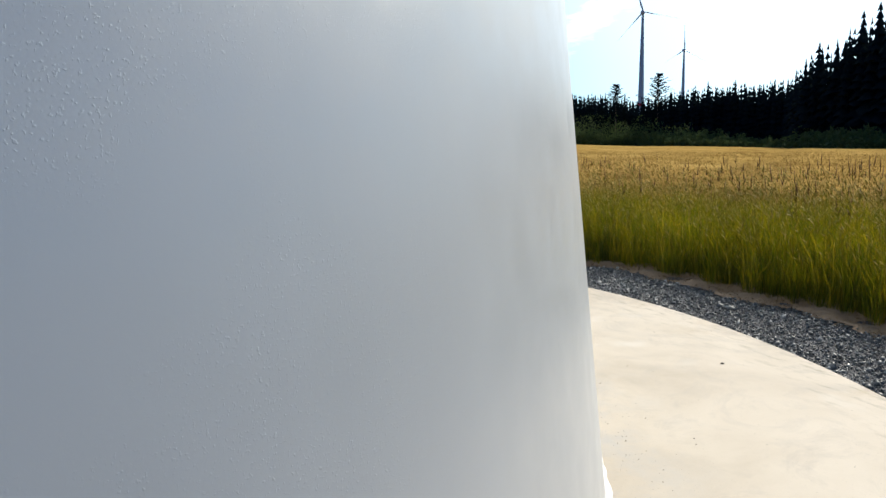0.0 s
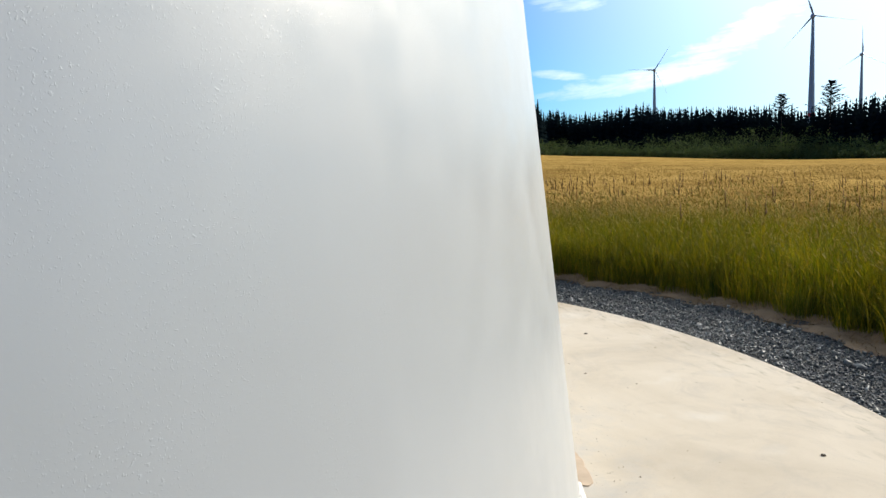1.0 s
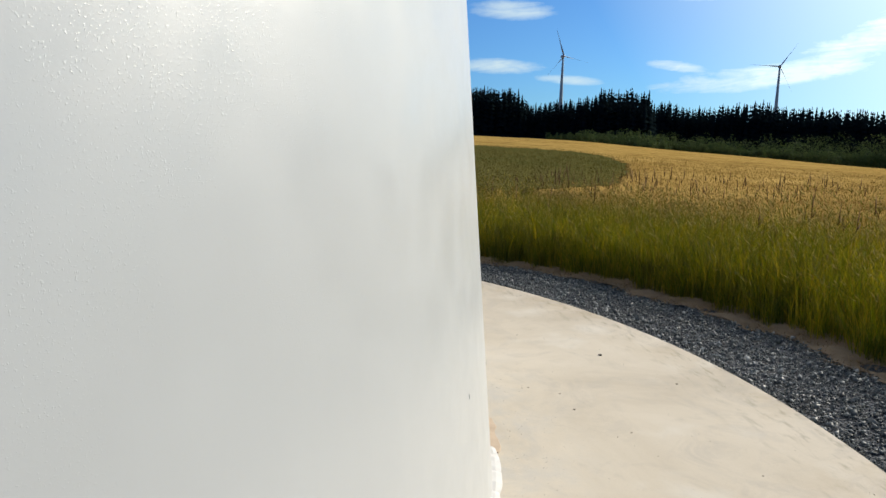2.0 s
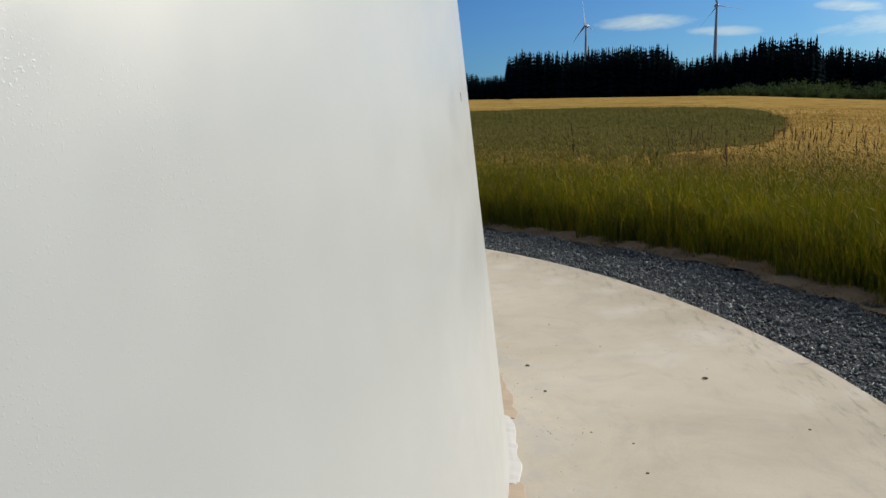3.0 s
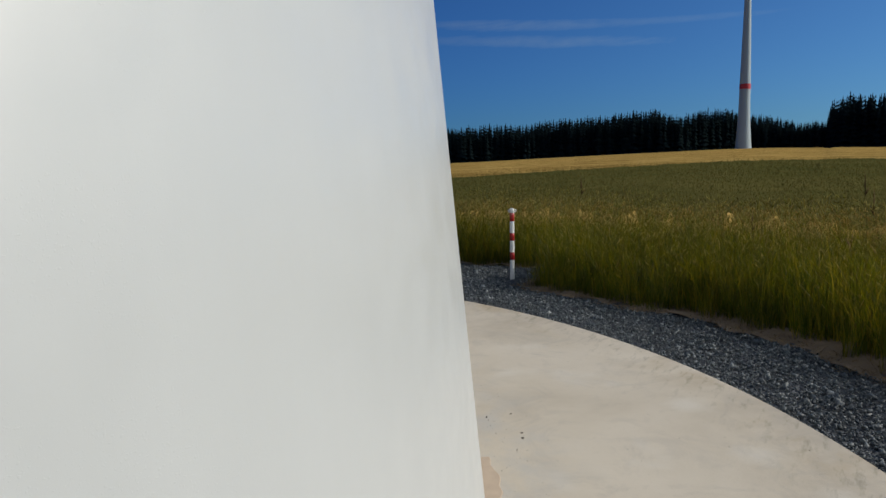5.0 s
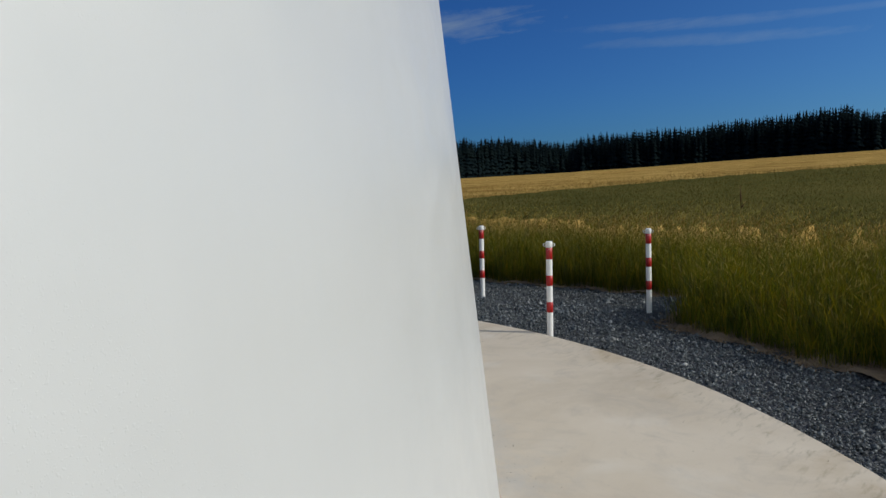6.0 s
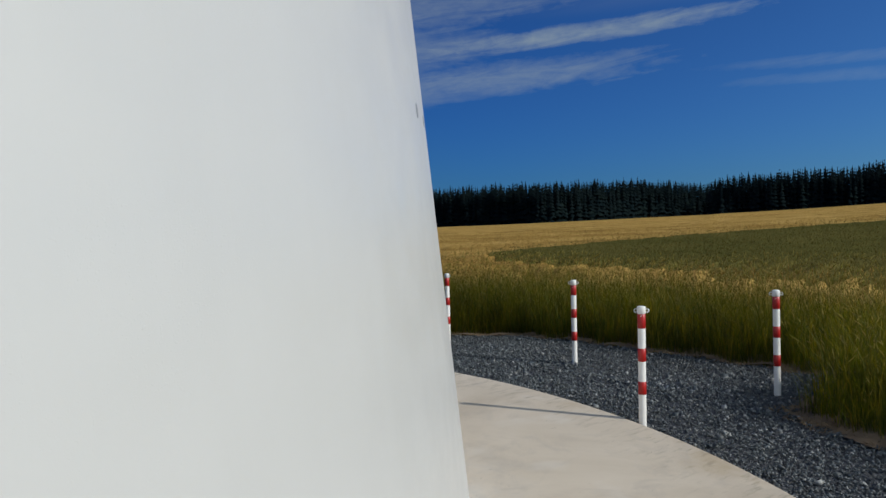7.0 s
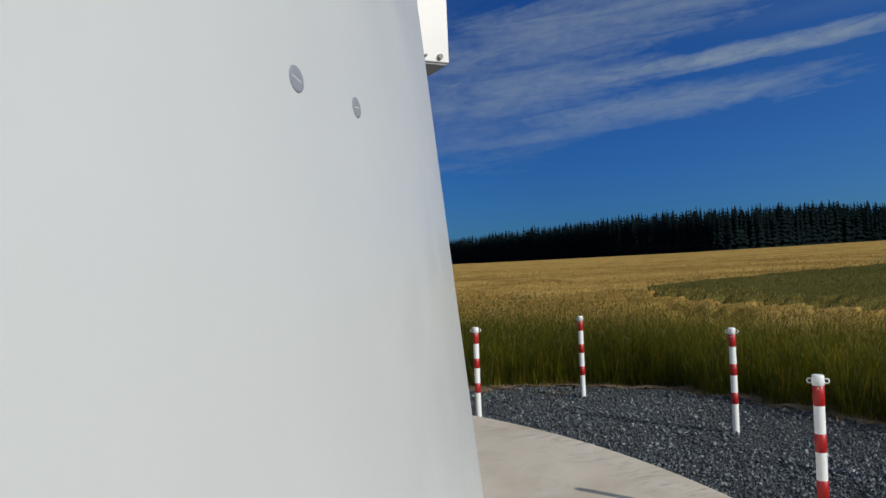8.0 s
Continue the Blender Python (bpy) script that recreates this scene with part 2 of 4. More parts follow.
def gravel_bed_mat():
    m, n, bsdf = material("gravel_bed", 0.85, 0.3)
    pos = n.add("ShaderNodeTexCoord").outputs["Object"]
    v = n.add("ShaderNodeTexVoronoi", inputs={"Vector": pos, "Scale": 38.0})
    col = n.ramp(n.add("ShaderNodeSeparateColor", inputs={0: v.outputs["Color"]}).outputs[0], [(0.0, (0.03, 0.034, 0.04)), (1.0, (0.09, 0.097, 0.108))])
    link(n, col, bsdf.inputs["Base Color"])
    bump(n, bsdf, n.math("MULTIPLY", v.outputs["Distance"], -1.0), 1.0, 0.03)
    return m


M_TOWER = coated_concrete()
M_SLAB = slab_concrete()
M_GROUND = ground_mat()
M_BED = gravel_bed_mat()
M_STONE = island_mat("crushed_basalt", [(0.028, 0.036, 0.042), (0.06, 0.075, 0.083), (0.04, 0.052, 0.058), (0.10, 0.118, 0.125), (0.05, 0.063, 0.07), (0.14, 0.155, 0.158), (0.07, 0.086, 0.093), (0.30, 0.315, 0.31)], 0.55, 0.5, grain=0.5)
M_THATCH = island_mat("dry_thatch", [(0.17, 0.115, 0.065), (0.30, 0.21, 0.12), (0.10, 0.072, 0.042), (0.22, 0.15, 0.08)], 0.9, 0.1)
M_BLADE = island_mat("meadow_blades", [(0.026, 0.046, 0.006), (0.105, 0.125, 0.011), (0.055, 0.083, 0.008), (0.26, 0.22, 0.045), (0.13, 0.10, 0.02), (0.075, 0.098, 0.009), (0.025, 0.044, 0.006)], 0.5, 0.2, 0.5, through_tint=(1.7, 1.5, 0.35), clumps=3.4)
M_HEAD = island_mat("meadow_seed_heads", [(0.30, 0.235, 0.045), (0.48, 0.39, 0.11), (0.21, 0.195, 0.028), (0.34, 0.245, 0.065), (0.26, 0.255, 0.036)], 0.6, 0.15, 0.55)
M_DOCK = island_mat("dock_stalks", [(0.13, 0.07, 0.035), (0.20, 0.115, 0.05), (0.10, 0.06, 0.03)], 0.85, 0.2)
M_WHEAT = island_mat("ripe_wheat", [(0.39, 0.25, 0.066), (0.49, 0.33, 0.10), (0.33, 0.205, 0.05), (0.44, 0.285, 0.08)], 0.9, 0.05, 0.35)
M_BARLEY = island_mat("unripe_crop", [(0.10, 0.098, 0.027), (0.14, 0.125, 0.036), (0.08, 0.085, 0.023), (0.17, 0.14, 0.044)], 0.9, 0.12, 0.4, through_tint=(1.6, 1.25, 0.6))
M_WHEAT_TOP = canopy_mat("ripe_wheat_canopy", (0.20, 0.118, 0.032), (0.42, 0.262, 0.074), (0.56, 0.37, 0.118))
M_BARLEY_TOP = canopy_mat("unripe_crop_canopy", (0.075, 0.074, 0.02), (0.105, 0.095, 0.027), (0.145, 0.122, 0.037))
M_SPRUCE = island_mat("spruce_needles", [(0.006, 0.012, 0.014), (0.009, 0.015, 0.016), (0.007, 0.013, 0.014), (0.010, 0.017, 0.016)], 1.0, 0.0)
M_LEAF = island_mat("shrub_leaves", [(0.05, 0.082, 0.028), (0.08, 0.118, 0.038), (0.06, 0.095, 0.032), (0.098, 0.125, 0.044)], 0.8, 0.1, 0.3)
M_BARK = plain("bark", (0.10, 0.075, 0.055), 0.9, 0.3, 3.0)
M_TURBINE = plain("turbine_grey_white", (0.48, 0.51, 0.54), 0.45, 0.05, 0.3)
M_TOWERS = plain("far_tower_concrete", (0.36, 0.43, 0.455), 0.6, 0.06, 0.15)
M_REDBAND = plain("signal_red_band", (0.55, 0.035, 0.04), 0.5, 0.08, 0.4)
M_POSTW = plain("white_post_enamel", (0.80, 0.80, 0.77), 0.35, 0.05, 22.0)
M_POSTR = plain("red_post_film", (0.38, 0.014, 0.012), 0.38, 0.10, 18.0)
M_GROUT = plain("tan_grout", (0.46, 0.355, 0.26), 0.9, 0.22, 9.0)
M_LIP = plain("white_paint_overrun", (0.60, 0.575, 0.54), 0.55, 0.10, 11.0)
M_PLUG = plain("grey_mortar_plug", (0.22, 0.24, 0.275), 0.8, 0.25, 60.0)
M_SCRATCH = plain("dark_scratch", (0.27, 0.27, 0.26), 0.8, 0.2, 40.0)
M_HOOD = plain("white_hood_sheet", (0.66, 0.64, 0.62), 0.45, 0.04, 4.0)
M_HOODSEAM = plain("dark_underside_sheet", (0.22, 0.23, 0.25), 0.6, 0.1, 4.0)
M_BOLT = plain("dark_bolt_steel", (0.13, 0.12, 0.11), 0.5, 0.2, 30.0, 0.6)
M_EARTH = plain("bare_earth", (0.18, 0.125, 0.075), 0.95, 0.45, 6.0)
M_DEBRIS = plain("dark_crumb", (0.075, 0.06, 0.045), 0.9, 0.3, 40.0)


# ---------------------------------------------------------------- mesh helpers
def mesh_from(name, bm, mats):
    me = bpy.data.meshes.new(name)
    bm.to_mesh(me)
    bm.free()
    for m in mats if isinstance(mats, (list, tuple)) else [mats]:
        me.materials.append(m)
    return me


def part(name, bm, mat, parent=None, label="", smooth=False):
    me = mesh_from(name, bm, mat)
    if smooth:
        me.shade_smooth()
    ob = new(name, me)
    ob.parent = parent
    if label:
        tagged(ob, label)
    return ob


def empty(name, m=Matrix()):
    ob = new(name)
    ob.matrix_world = m
    return ob


def big_mesh(name, verts, faces, mats, index=None, smooth=False):
    """One mesh from numpy arrays: verts (n, 3), faces (m, 3) triangles."""
    me = bpy.data.meshes.new(name)
    verts = np.ascontiguousarray(verts, np.float32)
    faces = np.ascontiguousarray(faces, np.int32)
    me.vertices.add(len(verts))
    me.vertices.foreach_set("co", verts.ravel())
    me.loops.add(faces.size)
    me.loops.foreach_set("vertex_index", faces.ravel())
    me.polygons.add(len(faces))
    me.polygons.foreach_set("loop_start", np.arange(0, faces.size, 3, dtype=np.int32))
    if index is not None:
        me.polygons.foreach_set("material_index", np.ascontiguousarray(index, np.int32))
    if smooth:
        me.polygons.foreach_set("use_smooth", np.ones(len(faces), bool))
    me.update(calc_edges=True)
    for m in mats if isinstance(mats, (list, tuple)) else [mats]:
        me.materials.append(m)
    return me


def lathe(profile, segments=64, a0=0.0, a1=2 * math.pi, cap=False):
    """A surface of revolution about z through (radius, height) pairs."""
    bm = bmesh.new()
    closed = abs(a1 - a0 - 2 * math.pi) < 1e-6
    count = segments if closed else segments + 1
    rings = []
    for r, z in profile:
        rings.append([bm.verts.new((r * math.cos(a0 + (a1 - a0) * i / segments), r * math.sin(a0 + (a1 - a0) * i / segments), z)) for i in range(count)])
    for lo, hi in zip(rings, rings[1:]):
        for i in range(segments):
            j = (i + 1) % count
            bm.faces.new((lo[i], lo[j], hi[j], hi[i]))
    if cap and closed:
        bm.faces.new(rings[-1])
        bm.faces.new(rings[0][::-1])
    return bm


def box(bm, x0, x1, y0, y1, z0, z1, bevel=0.0):
    made = bmesh.ops.create_cube(bm, size=1.0, matrix=Matrix.Translation(((x0 + x1) / 2, (y0 + y1) / 2, (z0 + z1) / 2)) @ Matrix.Diagonal((x1 - x0, y1 - y0, z1 - z0, 1)))
    if bevel:
        edges = {e for v in made["verts"] for e in v.link_edges}
        bmesh.ops.bevel(bm, geom=list(edges), offset=bevel, segments=2, affect="EDGES", profile=0.5)
    return bm


rng = np.random.default_rng(7)


# ---------------------------------------------------------------- lie of the land
HUB = np.array((-1.5, -5.2))
EDGE_AZ = [-180, -90, -65, -57, -52.7, -51.5, -46, -43, -41, -36, -30, -22.6, -22.3, -16, -12, -7, -0.5, 0, 5, 10, 18, 25, 32, 44, 54, 63, 90, 180]
EDGE_EL = [-0.4, -1.2, -1.5, -1.4, -1.25, -1.2, -1.0, -0.95, -0.9, -0.7, -0.3, 0.1, 0.16, 0.58, 0.6, 0.72, 0.8, 0.85, 0.9, 0.72, 0.45, 0.14, -0.06, -0.34, -0.44, -0.48, -0.4, -0.4]
DIST_AZ = [-180, -90, -65, -56, -52.7, -51.5, -43.5, -41, -36, -23, -22.6, -22.3, -18, -13, -0.6, -0.4, 5, 10, 29.5, 30.4, 42, 50, 63, 90, 180]
DIST_M = [500, 170, 150, 165, 195, 300, 340, 420, 430, 440, 440, 400, 400, 425, 425, 560, 560, 520, 500, 640, 520, 560, 780, 600, 500]
TOP_AZ = [-180, -90, -65, -56, -54.4, -52.7, -51.5, -48.9, -45.3, -43.5, -41.5, -40, -36.3, -32.4, -29.2, -27, -24.5, -23, -22.5, -22, -18.5, -17.9, -15.4, -13.1, -12.1, -9.4, -7.2, -5.4, -2.6, -0.45,
          -0.1, 1.3, 3.7, 6, 7.4, 9.8, 11.4, 15, 18, 21, 24.6, 28.6, 30.4, 31.5, 35, 41, 45, 49.5, 54, 58, 62.7, 90, 180]
TOP_EL = [3, 7.5, 8.5, 7.8, 6.3, 5.3, 3.6, 3.45, 3.45, 2.95, 2.5, 2.7, 3.1, 3.2, 3.6, 3.1, 3.15, 3.8, 3.2, 4.26, 4.46, 3.75, 3.55, 3.1, 4.2, 4.4, 4.4, 4.0, 4.35, 4.15,
          2.5, 2.47, 3.0, 3.55, 3.75, 3.25, 3.94, 3.5, 3.35, 3.08, 2.98, 2.86, 2.32, 2.45, 2.87, 2.93, 2.9, 2.81, 2.33, 2.0, 1.5, 2.5, 3]


def land(x, y):
    """Height of the ground, level round the slab and rising or falling evenly to the wood's edge."""
    x, y = np.asarray(x, float), np.asarray(y, float)
    az = np.degrees(np.arctan2(y - HUB[1], x - HUB[0]))
    d = np.hypot(x - HUB[0], y - HUB[1])
    far = np.interp(az, DIST_AZ, DIST_M)
    smooth_el = sum(np.interp(az + o, EDGE_AZ, EDGE_EL) for o in (-2, 0, 2)) / 3
    zb = 1.58 + far * np.tan(np.radians(smooth_el))
    s = np.clip((d - 18) / (far - 18), 0, 1.15)
    return zb * s - 0.11


def polar_sheet(radii, azimuths, height):
    """Triangles of a sheet about the tower axis."""
    rr, aa = np.meshgrid(radii, azimuths, indexing="ij")
    x, y = rr * np.cos(aa), rr * np.sin(aa)
    verts = np.stack([x, y, height(x, y, rr, aa)], -1).reshape(-1, 3)
    m = len(azimuths)
    i, j = np.meshgrid(np.arange(len(radii) - 1), np.arange(m - 1), indexing="ij")
    a = (i * m + j).ravel()
    return verts, np.concatenate([np.stack([a, a + m, a + m + 1], -1), np.stack([a, a + m + 1, a + 1], -1)])


full = np.radians(np.linspace(-180, 180, 361))
v, f = polar_sheet(np.concatenate([[0.0, 4.0, 6.9, 7.6, 8.6, 10, 12, 15, 20, 30, 45], np.geomspace(60, 900, 30), [1300, 2200, 4500]]), full, lambda x, y, r, a: land(x, y))
ground = new("ground", big_mesh("ground", v, f, M_GROUND, smooth=True))
tagged(ground, "brown field soil under the standing crops", "ground", kind="structure")

# ---------------------------------------------------------------- slab and tower
R0, SLAB_R = 5.297, 7.265


def tower_radius(z):
    if z < 42:
        return 3.45 + 1.847 * (1 - z / 42) ** 2.146
    return 3.45 - 2.1 * (z - 42) / 88


slab = part("slab", lathe([(SLAB_R - 0.03, -0.45), (SLAB_R, -0.4), (SLAB_R, -0.012), (SLAB_R - 0.012, 0.0), (5.0, 0.0), (5.0, -0.3)], 256), M_SLAB)
tagged(slab, "round pale beige concrete foundation slab, stained and dusty", "concrete slab", kind="structure")

tower = tagged(empty("wind_turbine_tower"), "white coated concrete wind turbine tower on a round slab", "wind turbine tower")
levels = [0, 0.5, 1, 1.5, 2, 2.5, 3, 4, 5, 6.5, 8, 10, 13, 17, 22, 28, 35, 42, 60, 90, 130]
part("shell", lathe([(tower_radius(z), z) for z in levels], 256), M_TOWER, tower, smooth=True)


def on_tower(az, z, out=0.0):
    """Pose on the tower's face: local x to the side, y up the face, z outward."""
    a = radians(az)
    r = tower_radius(z) + out
    n = Vector((math.cos(a), math.sin(a), 0.094)).normalized()
    side = Vector((-math.sin(a), math.cos(a), 0))
    up = n.cross(side)
    m = Matrix((side, up, n)).transposed().to_4x4()
    m.translation = (r * math.cos(a), r * math.sin(a), z)
    return m


def collar(a0, a1, width, height, seed):
    """A ragged wedge of mortar or paint along the tower foot."""
    bm = bmesh.new()
    count = max(6, int((a1 - a0) / 0.35))
    rows = []
    for i in range(count + 1):
        a = radians(a0 + (a1 - a0) * i / count)
        w = width * (0.8 + 0.3 * noise.noise((seed, i * 0.28, 0.0)) + 0.1 * noise.noise((seed, i * 1.3, 3.0)))
        w = max(0.012, w) * min(1.0, 0.7 + 4 * min(i, count - i) / count)
        h = height * (0.8 + 0.5 * noise.noise((seed, i * 0.5, 7.0)))
        rows.append([bm.verts.new((r * math.cos(a), r * math.sin(a), z)) for r, z in ((R0 - 0.02, h), (R0 + w * 0.35, h * 0.8), (R0 + w * 0.9, h * 0.45), (R0 + w, -0.005))])
    for p0, p1 in zip(rows, rows[1:]):
        for k in range(3):
            bm.faces.new((p0[k], p0[k + 1], p1[k + 1], p1[k]))
    for end in (rows[0], rows[-1][::-1]):
        foot = bm.verts.new((*end[0].co.xy, -0.005) if end is rows[0] else (*end[-1].co.xy, -0.005))
        bm.faces.new([*end, foot] if end is rows[0] else [*end, foot][::-1])
    return bm


for a0, a1, w, h, mat, name, lab in (
        (-150, -108.4, 0.05, 0.03, M_LIP, "paint_lip", ""), (-108.6, -104.0, 0.105, 0.014, M_GROUT, "grout_strip", "ragged tan grout strip"),
        (-104.2, -96.0, 0.055, 0.035, M_LIP, "paint_lip", ""), (-96.3, -91.0, 0.085, 0.014, M_GROUT, "grout_strip", "ragged tan grout strip"),
        (-91.2, -83.8, 0.062, 0.02, M_LIP, "paint_lip", "white paint lip run over the mortar"), (-84.0, -57.0, 0.115, 0.012, M_GROUT, "grout_strip", "ragged tan grout strip"),
        (-57.5, 30.0, 0.045, 0.012, M_GROUT, "grout_strip", "")):
    part(name, collar(a0, a1, w, h, a0), mat, tower, lab)


def plug(az, z, r):
    bm = lathe([(0.0001, 0.0003), (r * 0.5, 0.0006), (r * 0.85, 0.0002), (r, 0.0), (r * 1.03, -0.0015)], 28)
    me = part("anchor_plug", bm, M_PLUG, tower, "round grey mortar plug in the coating", True)
    me.matrix_world = on_tower(az, z, 0.0012)
    streak = bmesh.new()
    bmesh.ops.create_icosphere(streak, subdivisions=2, radius=0.5, matrix=Matrix.Translation((0, 0, 0.0007)) @ Matrix.Diagonal((r * 1.5, 0.0022, 0.0008, 1)))
    s = part("mortar_streak", streak, M_LIP, me, "pale smear across the plug")
    s.matrix_local = pose(0, 0, 0, 0, 0, -14 if r > 0.023 else 8)


plug(-44.08, 1.989, 0.0240)
plug(-41.12, 1.989, 0.0218)
for az, z, length, width in ((-93.14, 1.584, 0.034, 0.0030), (-107.88, 0.671, 0.022, 0.0022)):
    bm = bmesh.new()
    bmesh.ops.create_icosphere(bm, subdivisions=2, radius=0.5, matrix=Matrix.Diagonal((width, length, 0.003, 1)))
    part("scratch", bm, M_SCRATCH, tower, "short dark scrape in the white coating").matrix_world = on_tower(az, z, 0.0004)

# sheet metal hood that juts out over the entrance side of the tower
HOOD_X, HOOD_Y, HOOD_Z0, HOOD_Z1 = 5.41, 0.80, 2.87, 4.3
hood = part("entrance_hood", box(bmesh.new(), 4.75, HOOD_X, -HOOD_Y, HOOD_Y, HOOD_Z0 + 0.012, HOOD_Z1, 0.006), M_HOOD, tower, "white sheet-metal hood jutting from the tower")
part("underside", box(bmesh.new(), 4.8, HOOD_X - 0.012, -HOOD_Y + 0.012, HOOD_Y - 0.012, HOOD_Z0, HOOD_Z0 + 0.011), M_HOODSEAM, hood, "dark grey underside plate")
for dx, dz, r in ((0.065, 0.045, 0.019), (0.165, 0.045, 0.010)):
    bm = bmesh.new()
    bmesh.ops.create_cone(bm, cap_ends=True, segments=6, radius1=r, radius2=r * 0.9, depth=0.02, matrix=Matrix.Translation((HOOD_X - dx, -HOOD_Y - 0.010, HOOD_Z0 + dz)) @ Matrix.Rotation(math.pi / 2, 4, "X"))
    part("bolt", bm, M_BOLT, hood, "dark bolt head")


# crumbs and bits of stone on the slab
def crumb(seed, size, flat):
    bm = bmesh.new()
    bmesh.ops.create_icosphere(bm, subdivisions=2, radius=size)
    for vert in bm.verts:
        vert.co *= 1 + 0.35 * noise.noise(vert.co * (0.9 / size) + Vector((seed, 0, 0)))
        vert.co.z *= flat
    low = min(vert.co.z for vert in bm.verts)
    for vert in bm.verts:
        vert.co.z -= low + 0.002
    return bm


for i, (x, y, size) in enumerate(((1.12, -6.415, 0.021), (1.337, -5.325 - 0.09, 0.016), (0.926, -5.50, 0.012), (0.006, -5.881, 0.010), (0.288, -5.871, 0.008), (3.249, -4.564, 0.012),
                                  (3.32, -4.53, 0.010), (3.588, -4.353, 0.009), (-1.78, -6.38, 0.018), (0.45, -6.72, 0.010), (2.2, -5.6, 0.008), (-0.35, -6.1, 0.008), (-0.9, -6.55, 0.007), (1.7, -5.9, 0.007))):
    ob = part("crumb", crumb(i * 3.1, size * 0.75, 0.4), M_DEBRIS, None, "small dark crumb of earth on the concrete slab")
    ob.matrix_world = pose(x, y, 0, 0, 0, i * 47)
    tagged(ob, category="debris", group="crumbs on the slab")

# fine grit swept against the tower foot and scattered over the slab
n = 1000
ga = rng.uniform(radians(-150), radians(20), n)
gr = np.where(rng.uniform(size=n) < 0.8, R0 + 0.10 + np.abs(rng.normal(0, 0.16, n)), rng.uniform(5.5, 7.2, n))
tet = np.array([(1, 0, -0.5), (-0.5, 0.87, -0.5), (-0.5, -0.87, -0.5), (0, 0, 0.8)])
gv = tet[None] * rng.uniform(0.6, 1.4, (n, 4, 1)) * rng.lognormal(math.log(0.0018), 0.55, n)[:, None, None]
gv = gv + np.stack([gr * np.cos(ga), gr * np.sin(ga), np.full(n, 0.0012)], -1)[:, None]
gf = np.array([(0, 1, 3), (1, 2, 3), (2, 0, 3), (0, 2, 1)])[None] + 4 * np.arange(n)[:, None, None]
grit = new("grit", big_mesh("grit", gv.reshape(-1, 3), gf.reshape(-1, 3), M_DEBRIS))
tagged(grit, "fine dark grit swept against the tower foot", "grit", kind="stuff")

# ---------------------------------------------------------------- bollards
POST_H, POST_R, POST_Z = 0.95, 0.0305, -0.037


def bollard():
    post = tagged(empty("bollard"), "red and white banded steel bollard with chain eyelets", "bollard", "bollards round the entrance")
    spans = [(0.06, 0.175, M_POSTR, "red_band"), (0.335, 0.44, M_POSTR, "red_band"), (0.60, 0.705, M_POSTR, "red_band")]
    part("tube", lathe([(POST_R, -0.35), (POST_R, POST_H - 0.055)], 28), M_POSTW, post, smooth=True)
    for lo, hi, mat, name in spans:
        part(name, lathe([(POST_R + 0.0002, POST_H - hi), (POST_R + 0.0014, POST_H - hi + 0.001), (POST_R + 0.0014, POST_H - lo - 0.001), (POST_R + 0.0002, POST_H - lo)], 28), mat, post, "red reflective band", True)
    r = POST_R + 0.0025
    part("cap", lathe([(POST_R, POST_H - 0.060), (r, POST_H - 0.058), (r, POST_H - 0.006), (r - 0.002, POST_H - 0.001), (r - 0.006, POST_H), (0.0001, POST_H + 0.001)], 28), M_POSTW, post, "white plastic cap", True)
    for side in (-1, 1):
        bm = bmesh.new()
        rings = []
        for i in range(16):
            a = 2 * math.pi * i / 16
            c = Vector((math.cos(a) * 0.0135, 0, math.sin(a) * 0.0135))
            rings.append([bm.verts.new(c + 0.0038 * (math.cos(b) * c.normalized() + math.sin(b) * Vector((0, 1, 0)))) for b in (k * math.pi / 3 for k in range(6))])
        for i in range(16):
            for k in range(6):
                bm.faces.new((rings[i][k], rings[(i + 1) % 16][k], rings[(i + 1) % 16][(k + 1) % 6], rings[i][(k + 1) % 6]))
        part("eyelet", bm, M_POSTW, post, "white ring eyelet", True).matrix_local = pose(side * (POST_R + 0.013), 0, POST_H - 0.034)
    bm = bmesh.new()
    tri = [bm.verts.new((POST_R + 0.0022) * Vector((math.sin(a), math.cos(a), 0)) + Vector((0, 0, z))) for a, z in ((-0.32, POST_H - 0.083), (0.32, POST_H - 0.083), (0.0, POST_H - 0.064))]
    bm.faces.new(tri)
    bmesh.ops.solidify(bm, geom=bm.faces[:], thickness=0.0008)
    part("sticker", bm, M_POSTW, post, "small white triangle sticker")
    return post


first_post = bollard()
spots = ((7.075, -1.99, 126, -0.5), (8.82, -2.236, 118, 0.4), (8.711, 0.094, 120, -0.3), (8.637, 2.30, 100, 0.5), (7.108, 2.127, 150, -0.4))
for i, (x, y, turn, lean) in enumerate(spots):
    m = pose(x, y, POST_Z, lean, lean * 0.6, turn)
    if i == 0:
        first_post.matrix_world = m
    else:
        copy_thing(first_post, m)

# ---------------------------------------------------------------- gravel
GRASS_R, BAY_X = 8.57, 9.95


def in_gravel(x, y, grow=0.0):
    r = np.hypot(x, y)
    a = np.arctan2(y, x)
    edge = GRASS_R - 0.18 * np.clip((-a - 1.25) / 0.3, 0, 1) + 0.05 * np.sin(a * 17) + 0.05 * np.sin(a * 41 + 1) + 0.025 * np.sin(a * 97)
    ring = (r > SLAB_R + 0.01) & (r < edge + grow)
    bay_end = np.where(y > 0, 3.4, 2.55)
    far = BAY_X - 0.26 * np.maximum(y - 1.0, 0) ** 2
    bay = (x > 6) & (x < far + 0.05 * np.sin(y * 7) + grow) & (np.abs(y) < bay_end + grow) & (r > SLAB_R + 0.01)
    return ring | bay


